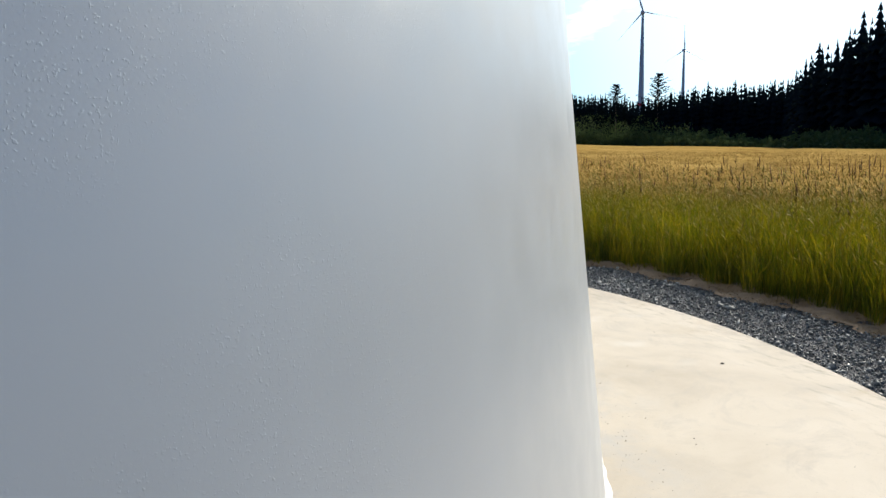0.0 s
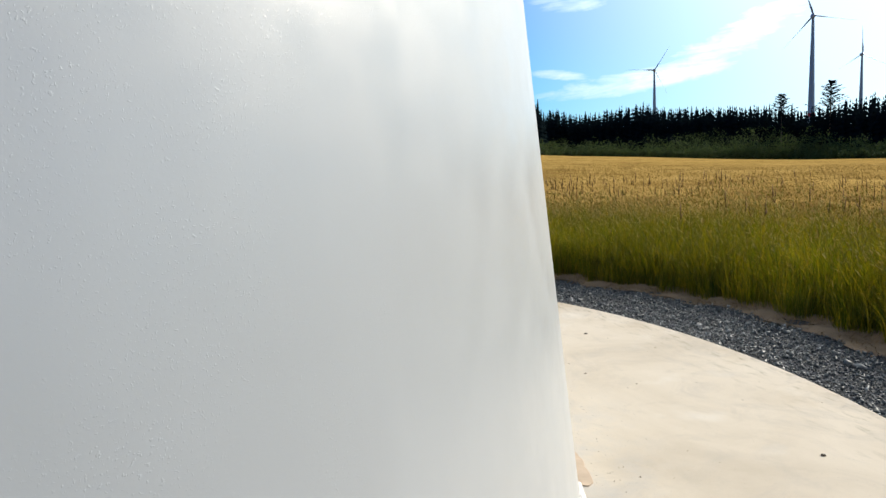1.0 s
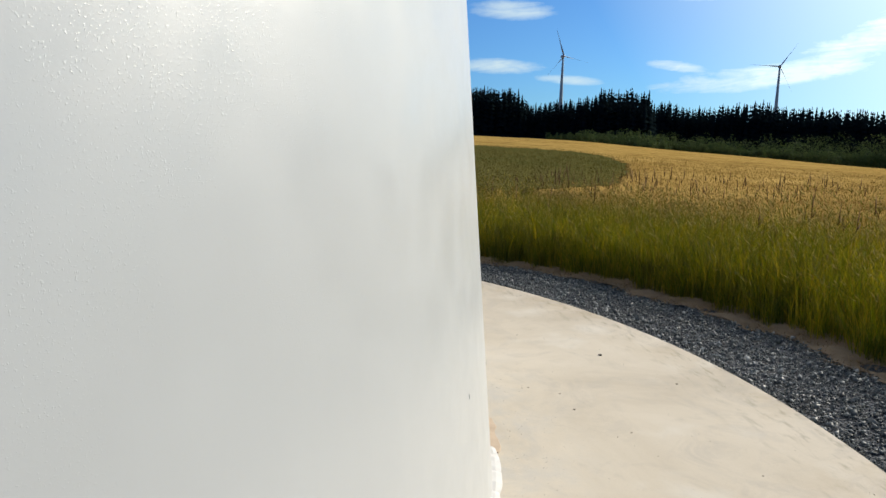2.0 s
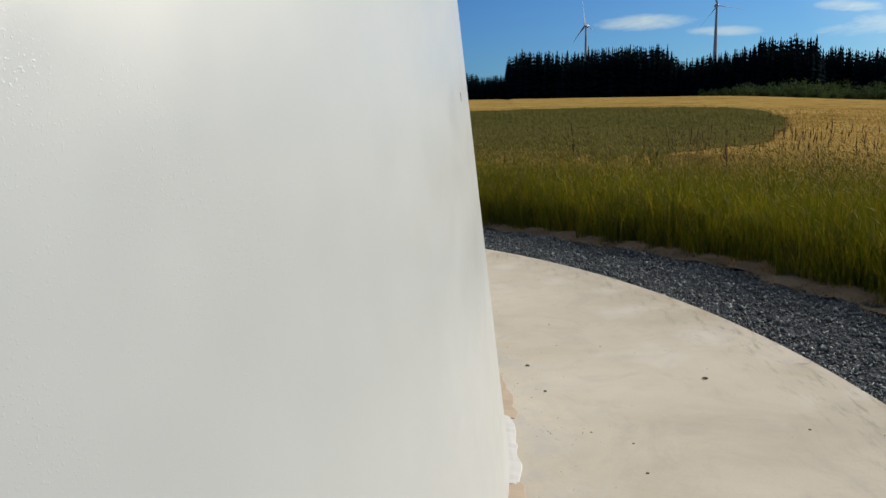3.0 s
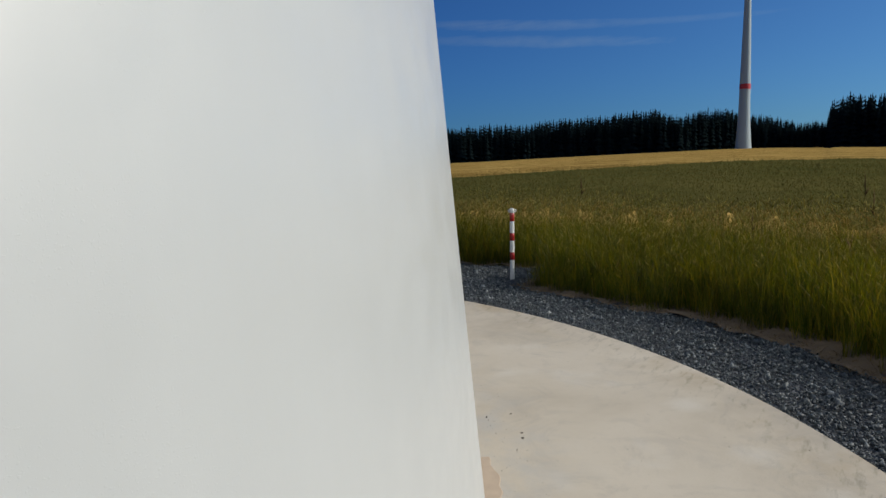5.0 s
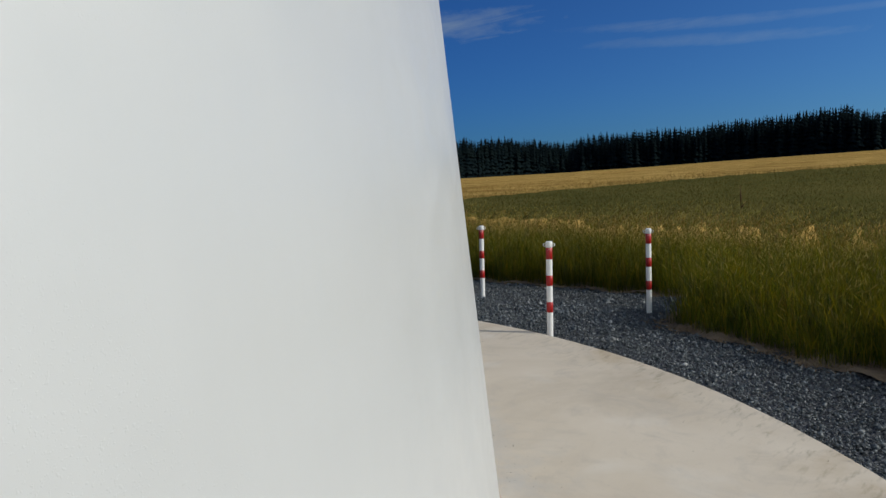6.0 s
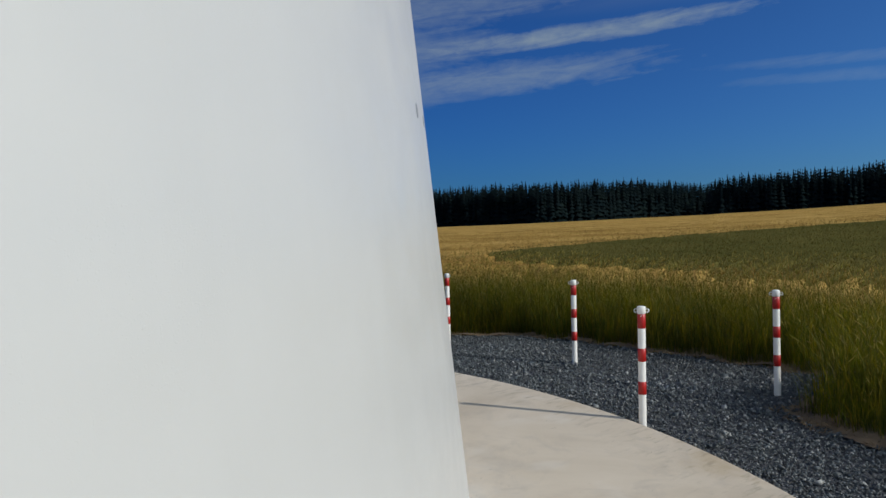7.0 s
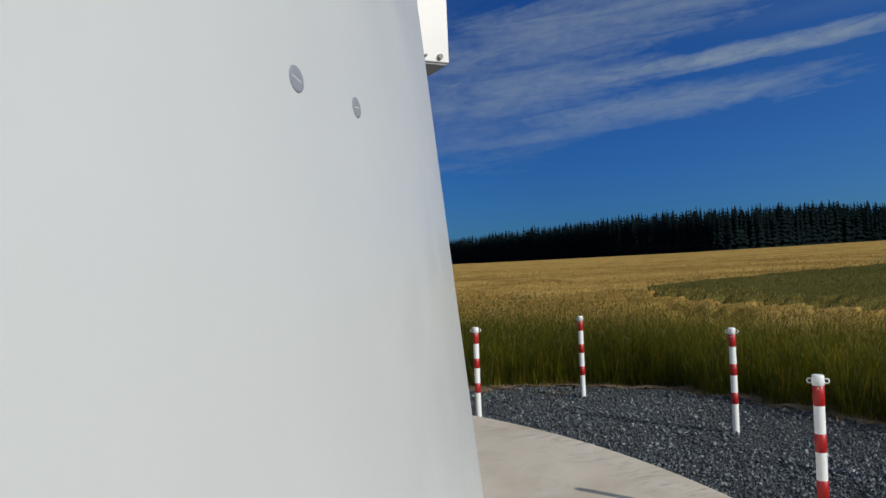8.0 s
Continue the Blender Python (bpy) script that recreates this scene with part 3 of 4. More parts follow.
v, f = polar_sheet(np.linspace(SLAB_R - 0.05, 8.75, 10), full, lambda x, y, r, a: -0.075 + 0.012 * np.sin(x * 5) * np.sin(y * 6))
gravel = new("gravel_bed", big_mesh("gravel_bed", v, f, M_BED))
tagged(gravel, "dark blue-grey crushed stone bed round the slab", "gravel", kind="structure")
bay = part("gravel_bay", box(bmesh.new(), 8.3, BAY_X, -2.6, 2.6, -0.3, -0.070), M_BED)
tagged(bay, "dark crushed stone bay beneath the bollards", "gravel", kind="structure")

# loose stones: squashed eight-sided pieces, each turned its own way
n_try = 228000
ang = rng.uniform(radians(-135), radians(75), n_try)
rad = np.sqrt(rng.uniform(SLAB_R ** 2, 10.9 ** 2, n_try))
sx, sy = rad * np.cos(ang), rad * np.sin(ang)
keep = in_gravel(sx, sy)
sx, sy = sx[keep], sy[keep]
count = len(sx)
octa = np.array([(1, 0, 0), (-1, 0, 0), (0, 1, 0), (0, -1, 0), (0, 0, 1), (0, 0, -1)], float)
octa_f = np.array([(0, 2, 4), (2, 1, 4), (1, 3, 4), (3, 0, 4), (2, 0, 5), (1, 2, 5), (3, 1, 5), (0, 3, 5)])
size = rng.lognormal(math.log(0.0092), 0.42, count)
shape = octa[None] * rng.uniform(0.55, 1.25, (count, 6, 1)) + rng.normal(0, 0.16, (count, 6, 3))
shape *= (size[:, None] * rng.uniform(0.35, 1.45, (count, 3)))[:, None, :]
q = rng.normal(size=(count, 4))
q /= np.linalg.norm(q, axis=1, keepdims=True)
w_, x_, y_, z_ = q.T
rot = np.stack([1 - 2 * (y_ ** 2 + z_ ** 2), 2 * (x_ * y_ - z_ * w_), 2 * (x_ * z_ + y_ * w_), 2 * (x_ * y_ + z_ * w_), 1 - 2 * (x_ ** 2 + z_ ** 2), 2 * (y_ * z_ - x_ * w_),
                2 * (x_ * z_ - y_ * w_), 2 * (y_ * z_ + x_ * w_), 1 - 2 * (x_ ** 2 + y_ ** 2)], -1).reshape(-1, 3, 3)
shape = np.einsum("nij,nkj->nki", rot, shape)
centre = np.stack([sx, sy, -0.067 + rng.uniform(0, 0.013, count)], -1)
sv = (shape + centre[:, None]).reshape(-1, 3)
sf = (octa_f[None] + 6 * np.arange(count)[:, None, None]).reshape(-1, 3)
stones = new("crushed_stone", big_mesh("crushed_stone", sv, sf, M_STONE))
tagged(stones, "loose angular blue-grey crushed basalt stones", "gravel", kind="stuff")


# ---------------------------------------------------------------- grasses and crops
def blades(x, y, z, height, width, bend, turn, lean_az):
    """Flat tapering blades of two segments: 5 points and 3 triangles each."""
    n = len(x)
    side = np.stack([np.cos(turn), np.sin(turn), np.zeros(n)], -1)
    lean = np.stack([np.cos(lean_az), np.sin(lean_az), np.zeros(n)], -1)
    base = np.stack([x, y, z], -1)
    up = np.array((0, 0, 1.0))
    mid = base + up * (height * 0.55)[:, None] + lean * (bend * 0.3)[:, None]
    tip = base + up * height[:, None] * np.cos(np.clip(bend / height, 0, 1) * 0.6)[:, None] + lean * bend[:, None]
    hw = side * (width / 2)[:, None]
    verts = np.stack([base - hw, base + hw, mid - hw * 0.8, mid + hw * 0.8, tip], 1).reshape(-1, 3)
    tri = np.array([(0, 1, 3), (0, 3, 2), (2, 3, 4)])
    return verts, (tri[None] + 5 * np.arange(n)[:, None, None]).reshape(-1, 3), tip


def ears(tip, length, width, lean_az, nod):
    """Spindle-shaped seed heads: 5 points, 6 triangles, hung on the stalk's tip."""
    n = len(tip)
    lean = np.stack([np.cos(lean_az), np.sin(lean_az), np.zeros(n)], -1)
    axis = np.array((0, 0, 1.0)) * np.cos(nod)[:, None] + lean * np.sin(nod)[:, None]
    side = np.stack([-np.sin(lean_az), np.cos(lean_az), np.zeros(n)], -1)
    third = np.cross(axis, side)
    low = tip - axis * (length * 0.15)[:, None]
    mid = low + axis * (length * 0.4)[:, None]
    top = low + axis * length[:, None]
    hw = (width / 2)[:, None]
    verts = np.stack([low, mid + side * hw, mid - side * hw * 0.5 + third * hw * 0.87, mid - side * hw * 0.5 - third * hw * 0.87, top], 1).reshape(-1, 3)
    tri = np.array([(0, 2, 1), (0, 3, 2), (0, 1, 3), (1, 2, 4), (2, 3, 4), (3, 1, 4)])
    return verts, (tri[None] + 5 * np.arange(n)[:, None, None]).reshape(-1, 3)


def join(name, pieces, mats):
    """pieces: (verts, faces, material index)."""
    off, vs, fs, ms = 0, [], [], []
    for v, f, mi in pieces:
        vs.append(v), fs.append(f + off), ms.append(np.full(len(f), mi))
        off += len(v)
    return new(name, big_mesh(name, np.concatenate(vs), np.concatenate(fs), mats, np.concatenate(ms)))


def ring_points(n, r0, r1, a0, a1, power=0.5):
    a = rng.uniform(radians(a0), radians(a1), n)
    u = rng.uniform(0, 1, n)
    r = np.sqrt(r0 ** 2 + u * (r1 ** 2 - r0 ** 2)) if power == 0.5 else r0 * (r1 / r0) ** u
    return r * np.cos(a), r * np.sin(a), r


def patchy(x, y, scale, seed):
    """Smooth pseudo-random field in 0..1 without a loop."""
    s = np.zeros_like(x)
    for k in range(5):
        a, b, c = np.sin(seed * 12.9 + k * 7.1), np.cos(seed * 4.1 + k * 3.3), seed + k * 2.1
        s += np.sin((x * a + y * b) * scale * (1 + 0.45 * k) + c * 5)
    return 0.5 + s / 10


WIND = radians(20)


def grass_edge(x, y):
    """How far the grass keeps off the stones: a bare strip along the ring, close up round the bay."""
    a = np.degrees(np.arctan2(y, x))
    return np.interp(a, [-40, -28, 0, 25, 40], [0.28, 0.14, 0.12, 0.14, 0.26]) + 0.09 * np.sin(x * 9) * np.sin(y * 7) + 0.05 * np.sin(x * 23 + y * 19)


def meadow(n_leaf, n_stem, a0, a1):
    pieces = []
    x, y, r = ring_points(n_leaf, 8.55, 12.3, a0, a1)
    x2, y2, r2 = ring_points(n_leaf // 3, 8.55, 10.2, a0, a1)
    x, y, r = np.concatenate([x, x2]), np.concatenate([y, y2]), np.concatenate([r, r2])
    ok = ~in_gravel(x, y, grass_edge(x, y))
    x, y, r = x[ok], y[ok], r[ok]
    n = len(x)
    edge = np.clip((r - 8.6) / 0.5, 0.6, 1.0)
    h = rng.uniform(0.30, 0.95, n) * edge * (0.66 + 0.36 * patchy(x, y, 1.1, 1.0) + 0.36 * patchy(x, y, 5.3, 6.0))
    v, f, _ = blades(x, y, land(x, y) - 0.02, h, rng.uniform(0.003, 0.008, n), h * rng.beta(1.3, 2.0, n), rng.uniform(0, math.tau, n), rng.uniform(0, math.tau, n))
    pieces.append((v, f, 0))
    # tufts: blades fanning out of one root
    tufts = n_leaf // 36
    cx, cy, cr = ring_points(tufts, 8.75, 12.2, a0, a1)
    tall, tip_az, root = rng.uniform(0.5, 1.1, tufts), rng.uniform(0, math.tau, tufts), rng.uniform(0.03, 0.09, tufts)
    which = np.repeat(np.arange(tufts), 16)
    n = len(which)
    ox, oy = rng.normal(0, 1, n) * root[which], rng.normal(0, 1, n) * root[which]
    x, y = cx[which] + ox, cy[which] + oy
    ok = ~in_gravel(x, y, 0.03 + grass_edge(x, y))
    x, y, which, ox, oy = x[ok], y[ok], which[ok], ox[ok], oy[ok]
    n = len(x)
    h = tall[which] * rng.uniform(0.6, 1.0, n) * np.clip((cr[which] - 8.5) / 0.6, 0.6, 1.0)
    fan = np.where(rng.uniform(size=n) < 0.6, np.arctan2(oy, ox), tip_az[which]) + rng.normal(0, 0.4, n)
    v, f, _ = blades(x, y, land(x, y) - 0.02, h, rng.uniform(0.003, 0.007, n), h * rng.uniform(0.15, 0.8, n), rng.uniform(0, math.tau, n), fan)
    pieces.append((v, f, 0))
    x, y, r = ring_points(n_stem, 8.7, 13.2, a0, a1)
    ok = ~in_gravel(x, y, 0.06 + grass_edge(x, y))
    x, y, r = x[ok], y[ok], r[ok]
    n = len(x)
    h = np.clip(rng.normal(0.76, 0.23, n), 0.3, 1.16) * (0.80 + 0.34 * patchy(x, y, 0.8, 2.0))
    az = WIND + rng.normal(0, 1.3, n)
    v, f, tip = blades(x, y, land(x, y) - 0.02, h, rng.uniform(0.002, 0.005, n), h * rng.uniform(0.03, 0.45, n), rng.uniform(0, math.tau, n), az)
    pieces.append((v, f, 0))
    v, f = ears(tip, rng.uniform(0.05, 0.13, n), rng.uniform(0.005, 0.014, n), az, rng.uniform(0.1, 1.2, n))
    pieces.append((v, f, 1))
    return pieces


grass = join("meadow_grass", meadow(130000, 52000, -135, 60) + meadow(22000, 5000, 60, 225), [M_BLADE, M_HEAD])
tagged(grass, "tall green meadow grass with straw-coloured seed heads", "grass", kind="stuff")

# strip of bare earth between the stones and the grass
v, f = polar_sheet(np.linspace(8.2, 10.9, 46), np.radians(np.linspace(-180, 180, 1400)), lambda x, y, r, a: -0.055 + 0.02 * np.sin(x * 8) * np.sin(y * 9))
keep = in_gravel(v[:, 0], v[:, 1], 0.6) & ~in_gravel(v[:, 0], v[:, 1], -0.06)
earth = new("earth_strip", big_mesh("earth_strip", v, f[keep[f].all(1)], M_EARTH, smooth=True))
tagged(earth, "brown bare earth strip beside the gravel", "earth", kind="structure")

# flattened dry litter where the grass meets the stones
x, y, r = ring_points(75000, 8.3, 10.4, -130, 70)
ok = in_gravel(x, y, 0.5) & ~in_gravel(x, y, -0.07 + 0.08 * np.sin(x * 13) * np.sin(y * 11))
x, y = x[ok], y[ok]
n = len(x)
v, f, _ = blades(x, y, np.full(n, -0.062), rng.uniform(0.005, 0.045, n), rng.uniform(0.004, 0.010, n), rng.uniform(0.05, 0.15, n), rng.uniform(0, math.tau, n), rng.uniform(0, math.tau, n))
thatch = join("dry_thatch", [(v, f, 0)], [M_THATCH])
tagged(thatch, "brown dry grass litter along the gravel edge", "dry grass", kind="stuff")

# tall brown dock stalks standing above the grass
n = 600
x, y, r = ring_points(n, 9.9, 22, -100, -31)
dense = patchy(x, y, 0.5, 5.0) > 0.42
x, y = np.append(x[dense], (9.5, 11.33, 10.4)), np.append(y[dense], (-6.48, -2.48, -11.0))
n = len(x)
h = np.append(rng.uniform(0.95, 1.38, n - 3), (1.70, 1.60, 1.55))
az = rng.uniform(0, math.tau, n)
v, f, tip = blades(x, y, land(x, y), h * 0.8, np.full(n, 0.008), h * 0.04, rng.uniform(0, math.tau, n), az)
e1 = ears(tip - np.array((0, 0, 0.12)), rng.uniform(0.2, 0.42, n), rng.uniform(0.014, 0.028, n), az, rng.uniform(0, 0.15, n))
e2 = ears(tip - np.array((0, 0, 0.16)), rng.uniform(0.1, 0.2, n), rng.uniform(0.015, 0.03, n), az + 2, rng.uniform(0.3, 0.6, n))
docks = join("dock_stalks", [(v, f, 0), (*e1, 0), (*e2, 0)], [M_DOCK])
tagged(docks, "tall reddish brown dock stalks above the grass", "weeds", kind="stuff")

# outline of the unripe patch, as distance from the tower by bearing
PATCH_AZ = [-36.8, -36, -35, -33.4, -31.5, -29.4, -26, -23.4, -20, -12, 0, 8, 16, 24, 30, 33]
PATCH_IN = [19, 17, 15.8, 14.8, 14.4, 14.3, 14.3, 14.3, 14.3, 14.3, 14.4, 14.8, 15.4, 16.4, 18.5, 22]
PATCH_OUT = [19.5, 20.5, 22, 25.5, 30.5, 37, 50, 62, 70, 78, 70, 58, 47, 36, 27, 23]


def in_patch(x, y):
    a, r = np.degrees(np.arctan2(y, x)), np.hypot(x, y)
    wob = 1 + 0.015 * np.sin(a * 1.7) + 0.012 * np.sin(a * 4.1)
    return (a > -36.8) & (a < 33) & (r > np.interp(a, PATCH_AZ, PATCH_IN) * wob) & (r < np.interp(a, PATCH_AZ, PATCH_OUT) * wob)


def lodging(x, y):
    """Where wind and rain have laid the wheat flat, 0 to 1."""
    wide = np.clip((patchy(x, y * 0.6, 0.7, 9.0) - 0.66) * 22, 0, 1)
    small = np.clip((patchy(x, y, 2.1, 11.0) - 0.74) * 30, 0, 1) * np.clip((patchy(x, y, 0.23, 3.0) - 0.42) * 9, 0, 1)
    return np.maximum(wide, small)


def crop(name, n, r0, r1, h0, inside, mats, label, ear_len, ear_w):
    x, y, r = ring_points(n, r0, r1, -100, 75, 1)
    ok = in_patch(x, y) == inside
    x, y, r = x[ok], y[ok], r[ok]
    n = len(x)
    lodged = 0 * x if inside else lodging(x, y)
    h = h0 * rng.uniform(0.86, 1.08, n) * (1 - 0.4 * lodged)
    az = WIND + rng.normal(0, 0.7, n)
    grow = np.clip(r / 18, 1, 3)
    v, f, tip = blades(x, y, land(x, y), h, rng.uniform(0.006, 0.011, n) * grow, h * (rng.uniform(0.05, 0.3, n) + 0.5 * lodged), rng.uniform(0, math.tau, n), az)
    ev, ef = ears(tip, rng.uniform(0.8, 1.2, n) * ear_len, rng.uniform(0.8, 1.2, n) * ear_w * grow, az, rng.uniform(0.3, 1.3, n))
    ob = join(name, [(v, f, 0), (ev, ef, 0)], mats)
    tagged(ob, label, "crop", kind="stuff")


crop("ripe_wheat", 54000, 11.7, 70, 0.80, False, [M_WHEAT], "ripe golden wheat standing in the field", 0.10, 0.013)
crop("unripe_crop", 56000, 12.9, 80, 0.84, True, [M_BARLEY], "dull green unripe cereal in a curved patch", 0.10, 0.012)


def canopy_height(base, flattened=1.0):
    def height(x, y, r, a):
        lodged = lodging(x, y)
        rough = 0.05 * (patchy(x, y, 2.3, 3.0) - 0.5) + 0.04 * (patchy(x, y, 6.1, 4.0) - 0.5)
        return land(x, y) + np.clip((r - 11.6) / 3, 0, 1) * base + rough - 0.42 * lodged * base * flattened
    return height


fine = np.radians(np.linspace(-110, 85, 540))
v, f = polar_sheet(np.geomspace(11.6, 900, 230), fine, canopy_height(0.68))
v[:, 2] -= np.where(in_patch(v[:, 0], v[:, 1]), 0.4, 0.0)
keep = np.hypot(v[:, 0] - HUB[0], v[:, 1] - HUB[1]) < np.interp(np.degrees(np.arctan2(v[:, 1] - HUB[1], v[:, 0] - HUB[0])), DIST_AZ, DIST_M) - 13
f = f[keep[f].all(1)]
wheat_top = new("wheat_field", big_mesh("wheat_field", v, f, M_WHEAT_TOP, smooth=True))
tagged(wheat_top, "wide golden field of ripe wheat, lodged in places", "wheat field", kind="stuff")
lane = np.linspace(-100, 85, 900)
reach = np.interp(lane, DIST_AZ, DIST_M)
rr = reach[None] - np.array((14.0, 12.0, 4.0, -6.0))[:, None]
mx, my = HUB[0] + rr * np.cos(np.radians(lane)), HUB[1] + rr * np.sin(np.radians(lane))
v = np.stack([mx, my, land(mx, my) + np.array((-0.1, 0.6, 0.75, 1.1))[:, None]], -1).reshape(-1, 3)
_, f = polar_sheet(np.arange(4.0), lane, lambda x, y, r, a: 0 * x)
margin = new("field_margin", big_mesh("field_margin", v, f, M_BARLEY_TOP, smooth=True))
tagged(margin, "rough grass margin between the wheat and the wood", "grass", kind="stuff")
bearing = np.linspace(-36.8, 33, 360)
wob = 1 + 0.015 * np.sin(bearing * 1.7) + 0.012 * np.sin(bearing * 4.1)
lo, hi = np.interp(bearing, PATCH_AZ, PATCH_IN) * wob, np.interp(bearing, PATCH_AZ, PATCH_OUT) * wob
share = np.linspace(0, 1, 150)[:, None] ** 1.6
rr = lo[None] + (hi - lo)[None] * share
v, f = polar_sheet(np.linspace(0, 1, 150), np.radians(bearing), lambda x, y, r, a: 0 * x)
px, py = rr * np.cos(np.radians(bearing))[None], rr * np.sin(np.radians(bearing))[None]
v = np.stack([px, py, canopy_height(0.70, 0.0)(px, py, rr, None) - 0.35 * np.clip(1 - share / 0.06, 0, 1)], -1).reshape(-1, 3)
patch_top = new("unripe_field_patch", big_mesh("unripe_field_patch", v, f, M_BARLEY_TOP, smooth=True))
tagged(patch_top, "curved patch of dull green unripe cereal", "crop field", kind="stuff")


# ---------------------------------------------------------------- woods
def spruce_points(tiers, spokes, seed, girth):
    """Unit spruce: close ragged skirts with drooping, uneven branch tips, pointed at the top."""
    g = np.random.default_rng(seed)
    vs, fs = [], []
    for t in range(tiers):
        u = (t / (tiers - 1)) ** 0.85
        z = 0.03 + 0.90 * u + g.uniform(-0.03, 0.03) * (1 - u)
        reach = girth * ((1 - u) ** 0.75 + 0.10) * g.uniform(0.85, 1.15)
        drop = 0.045 * (1 - u) + 0.012
        base = len(vs)
        vs.append((0, 0, z + drop * 1.4 + 0.035))
        for s in range(spokes):
            a = math.tau * (s + g.uniform(-0.35, 0.35)) / spokes + t * 0.7
            k = reach * (g.uniform(0.8, 1.3) if s % 2 == 0 else g.uniform(0.55, 0.9))
            vs.append((k * math.cos(a), k * math.sin(a), z - drop * (g.uniform(0.1, 1.2) if s % 2 == 0 else g.uniform(-0.3, 0.5))))
        for s in range(spokes):
            fs.append((base, base + 1 + s, base + 1 + (s + 1) % spokes))
    return np.array(vs), np.array(fs)


# a closed body of middling trees with single taller ones standing out of it
BODY = [spruce_points(11, 9, s, 0.115) for s in range(8)]
TALL = [spruce_points(16, 9, 20 + s, 0.092 + 0.006 * s) for s in range(8)]
pieces = []
for row, (kinds, gap0, gap1, tall, spread) in enumerate(((BODY, 1.2, 3.0, 0.87, 0.05), (BODY, 1.0, 2.6, 0.905, 0.04), (TALL, 2.0, 6.5, 0.97, 0.035), (BODY, 0.8, 2.2, 0.925, 0.035), (TALL, 2.0, 6.0, 0.975, 0.035), (BODY, 0.8, 2.0, 0.93, 0.035))):
    az = -80.0
    while az < 85:
        dist = float(np.interp(az, DIST_AZ, DIST_M)) + row * 4.0 + rng.uniform(-2.5, 2.5)
        top = math.tan(radians(float(np.interp(az, TOP_AZ, TOP_EL) + np.interp(az, [8, 25], [0.28, 0.12]))))
        px, py = HUB[0] + dist * math.cos(radians(az)), HUB[1] + dist * math.sin(radians(az))
        pz = float(land(px, py))
        h = (1.6 + dist * top - pz) * (1.0 + 0.06 * noise.noise((az * 0.9, 0.0, 0.0)) + 0.05 * noise.noise((az * 2.7, row * 3.0, 4.0))) * min(1.04, rng.normal(tall, spread))
        tv, tf = kinds[rng.integers(8)]
        turn = rng.uniform(0, math.tau)
        wide = h * rng.uniform(0.8, 1.2)
        c, s = math.cos(turn), math.sin(turn)
        v = np.stack([(tv[:, 0] * c - tv[:, 1] * s) * wide + px, (tv[:, 0] * s + tv[:, 1] * c) * wide + py, tv[:, 2] * h + pz], -1)
        pieces.append((v, tf, 0))
        az += math.degrees(rng.uniform(gap0, gap1) / dist)
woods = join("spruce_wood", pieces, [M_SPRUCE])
tagged(woods, "dense dark green spruce wood edging the fields", "forest", kind="stuff")


def leaf_cloud(px, py, pz, rx, rz, n, leaf):
    """A shrub's foliage: many small facets on uneven clumps."""
    clumps = rng.normal(size=(9, 3))
    clumps /= np.linalg.norm(clumps, axis=1, keepdims=True)
    clumps[:, 2] = np.abs(clumps[:, 2])
    which = rng.integers(9, size=n)
    d = rng.normal(size=(n, 3))
    d /= np.linalg.norm(d, axis=1, keepdims=True)
    c = clumps[which] * 0.62 * rng.uniform(0.7, 1.1, (9, 1))[which] + d * 0.42
    c = c * np.array((rx, rx, rz)) + np.array((px, py, pz + rz * 0.25))
    c[:, 2] = np.maximum(c[:, 2], pz + 0.1)
    tri = c[:, None] + rng.normal(0, leaf, (n, 3, 3))
    return tri.reshape(-1, 3), np.arange(3 * n).reshape(-1, 3)


pieces = []
for az, share, tall in [(a, s, t) for s, t in ((0.93, 1.25), (0.90, 0.85), (0.88, 0.55)) for a in np.arange(-58, -14.5, 0.42)]:
    a = az + rng.uniform(-0.2, 0.2)
    if a > -22.3 and share < 0.9 and a > -17.5:
        continue
    dist = float(np.interp(a, DIST_AZ, DIST_M)) * share
    reach = float(np.interp(a, [-58, -50, -44, -42, -38, -34, -28, -22, -18, -15], [3.5, 3.5, 6.0, 10.0, 11.5, 9.5, 7.0, 6.8, 5.2, 2.5]))
    px, py = HUB[0] + dist * math.cos(radians(a)), HUB[1] + dist * math.sin(radians(a))
    rz = reach * tall * rng.uniform(0.6, 1.1)
    v, f = leaf_cloud(px, py, float(land(px, py)), max(1.8, rz * rng.uniform(0.6, 0.9)), rz, 330, 0.30)
    pieces.append((v, f, 0))
shrubs = join("edge_shrubs", pieces, [M_LEAF])
tagged(shrubs, "green deciduous shrubs along the wood's edge", "shrubs", kind="stuff")


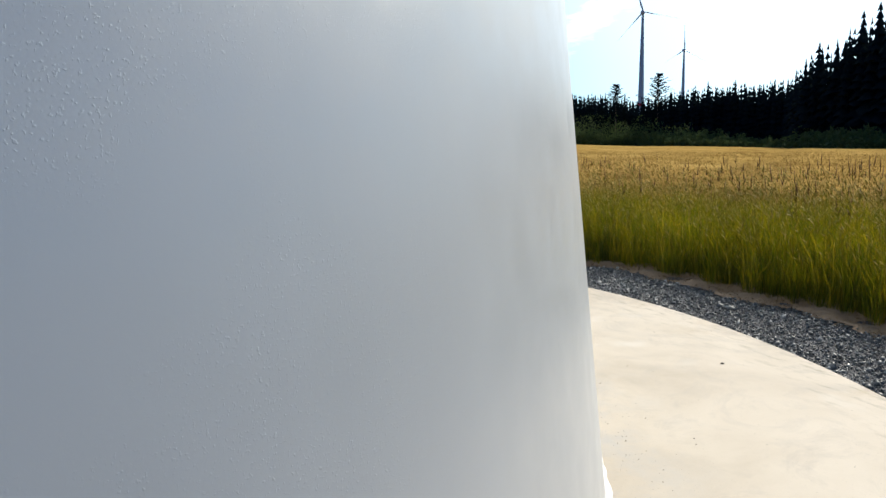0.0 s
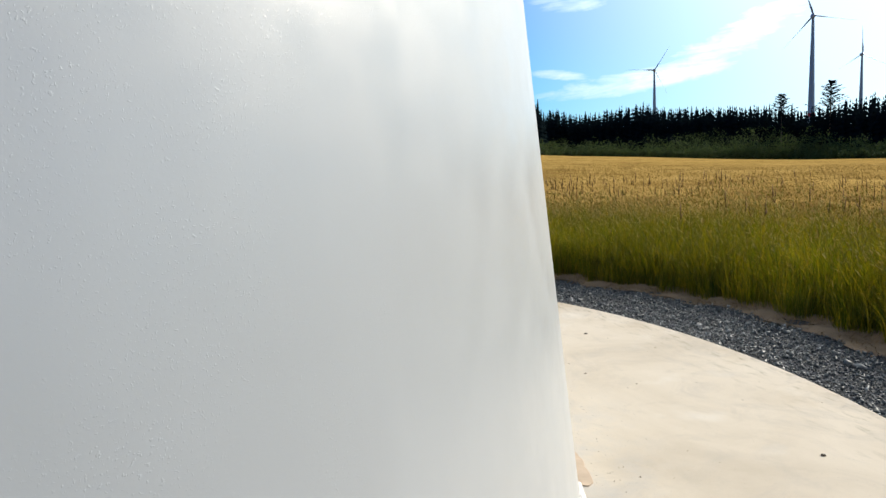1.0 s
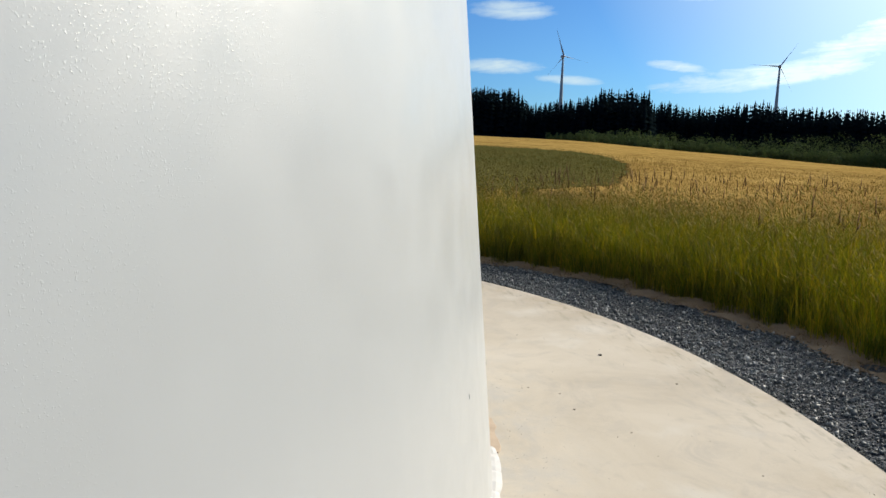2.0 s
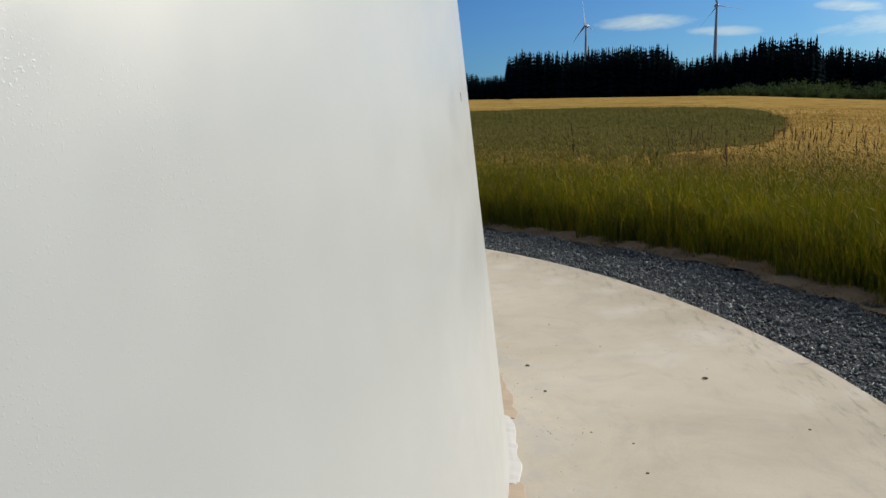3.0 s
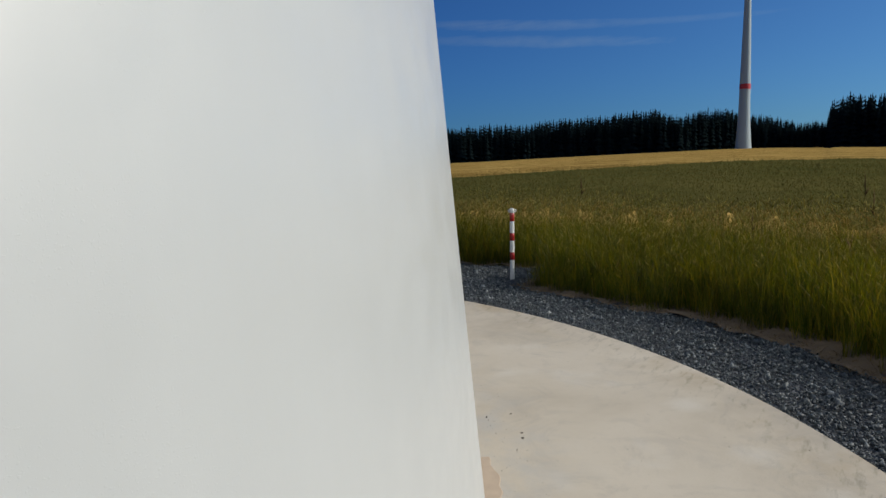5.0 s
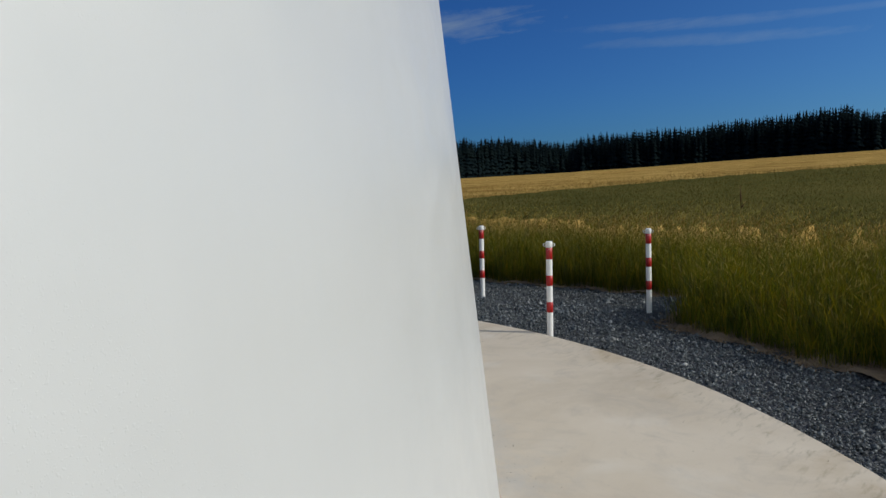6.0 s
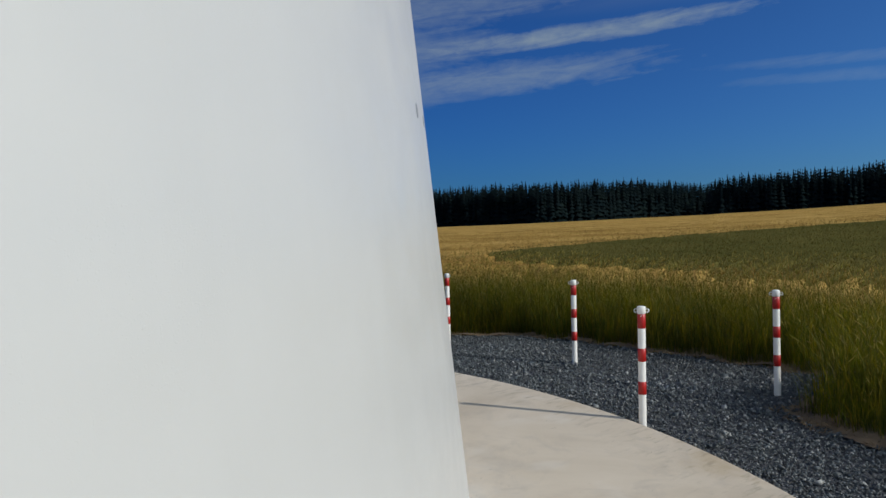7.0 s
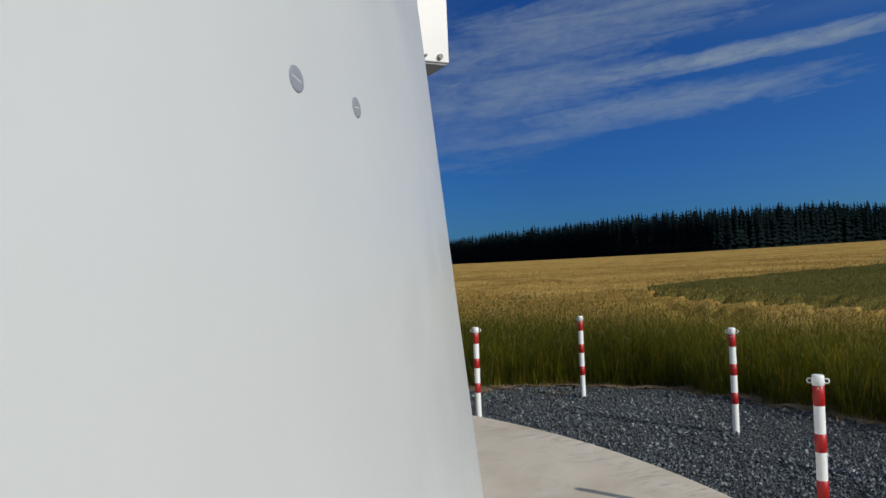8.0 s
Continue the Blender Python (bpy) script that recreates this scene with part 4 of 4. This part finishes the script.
def lone_conifer(az, dist, top_el, crown):
    """An open, flat-branched old conifer standing above the wood."""
    px, py = HUB[0] + dist * math.cos(radians(az)), HUB[1] + dist * math.sin(radians(az))
    pz = float(land(px, py))
    h = 1.6 + dist * math.tan(radians(top_el)) - pz
    tree = tagged(empty("conifer", pose(px, py, pz)), "tall open-crowned conifer rising above the spruce wood", "tree", "lone conifers")
    part("trunk", lathe([(h * 0.014, -0.4), (h * 0.011, h * 0.4), (h * 0.005, h * 0.85), (0.02, h)], 10), M_BARK, tree, "bare brown trunk")
    vs, fs = [], []
    for k in range(64):
        u = k / 63
        z = h * (0.45 + 0.54 * u)
        a = k * 2.4 + rng.uniform(-0.4, 0.4)
        length = crown * (1.04 - u) ** 0.75 * rng.uniform(0.55, 1.1) + 0.3
        for j in range(10):
            s = (j + 1) / 10
            c = np.array((math.cos(a) * length * s, math.sin(a) * length * s, z + length * (0.25 * s * s - 0.05)))
            for _ in range(3):
                base = len(vs)
                vs += list(c + rng.normal(0, 0.55, (3, 3)) * np.array((1, 1, 0.35)))
                fs.append((base, base + 1, base + 2))
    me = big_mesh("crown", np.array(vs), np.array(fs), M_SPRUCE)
    ob = new("crown", me)
    ob.parent = tree
    tagged(ob, "sparse dark green crown")


lone_conifer(-39.45, 400, 3.85, 10.5)
lone_conifer(-42.55, 372, 4.55, 12.5)


# ---------------------------------------------------------------- wind turbines in the distance
def airfoil_blade(length):
    bm = bmesh.new()
    rings = []
    for i in range(11):
        u = i / 10
        chord = (1.9 + 2.0 * math.exp(-((u - 0.18) / 0.13) ** 2)) * (1 - u) ** 0.55 + 0.25
        thick = chord * (0.42 - 0.28 * min(1, u * 2))
        twist = radians(18 * (1 - u) ** 2)
        ring = []
        for k in range(8):
            b = math.tau * k / 8
            x, y = chord * 0.5 * math.cos(b), thick * 0.5 * math.sin(b)
            ring.append(bm.verts.new((x * math.cos(twist) - y * math.sin(twist), x * math.sin(twist) + y * math.cos(twist), 1.2 + u * (length - 1.2))))
        rings.append(ring)
    for a, b in zip(rings, rings[1:]):
        for k in range(8):
            bm.faces.new((a[k], a[(k + 1) % 8], b[(k + 1) % 8], b[k]))
    bm.faces.new(rings[-1])
    return bm


def turbine(az, hub_el, dist, blade, phase, yaw, hub_h=None):
    """A three-bladed turbine; phase: the first blade's turn from upright, yaw: how far the rotor faces away."""
    px, py = HUB[0] + dist * math.cos(radians(az)), HUB[1] + dist * math.sin(radians(az))
    hub_z = 1.6 + dist * math.tan(radians(hub_el))
    pz = float(land(px, py)) if hub_h is None else hub_z - hub_h
    tall = hub_z - pz
    ob = tagged(empty("wind_turbine", pose(px, py, pz)), "pale grey three-bladed wind turbine beyond the wood", "wind turbine", "distant wind turbines")
    prof = [(tower_radius(z * 133 / tall) if z else tower_radius(0), z) for z in (0, 4, 8, 13, 18, 24, 31, 38)]
    prof += [(tower_radius(z * 133 / tall), z) for z in (42, tall * 0.6, tall * 0.8, tall - 1.8)]
    part("tower", lathe(prof, 28), M_TOWERS, ob, smooth=True)
    zb = 39.5
    r = tower_radius(zb * 133 / tall) + 0.06
    part("red_band", lathe([(r + 0.08, zb), (r, zb + 3.4)], 28), M_REDBAND, ob, "red warning band")
    facing = radians(az + 180 + yaw)
    nac = lathe([(0.05, -7.5), (1.2, -6.8), (1.9, -5.0), (2.4, -2.0), (2.5, 0.5), (2.0, 2.4), (0.9, 3.8), (0.05, 4.3)], 18)
    nacelle = part("nacelle", nac, M_TURBINE, ob, "egg-shaped nacelle", True)
    nacelle.matrix_local = Matrix.Translation((0, 0, tall)) @ Matrix.Rotation(facing, 4, "Z") @ Matrix.Rotation(math.pi / 2, 4, "Y")
    for k in range(3):
        b = part("rotor_blade", airfoil_blade(blade), M_TURBINE, ob, smooth=True)
        b.matrix_local = Matrix.Translation((0, 0, tall)) @ Matrix.Rotation(facing, 4, "Z") @ Matrix.Translation((2.6, 0, 0)) @ Matrix.Rotation(radians(phase + 120 * k), 4, "X") @ Matrix.Rotation(radians(8), 4, "Z")
    return ob


turbine(-30.69, 6.12, 1270, 45, -33, 12)
turbine(-41.25, 8.89, 870, 44, 18, 10)
turbine(-6.24, 6.03, 1290, 41, 8, -50)
turbine(-15.41, 6.87, 1130, 41, 20, 25)
turbine(-44.22, 6.06, 1290, 42, 2, 20)
turbine(5.17, 14.6, 528, 41, 0, 60)
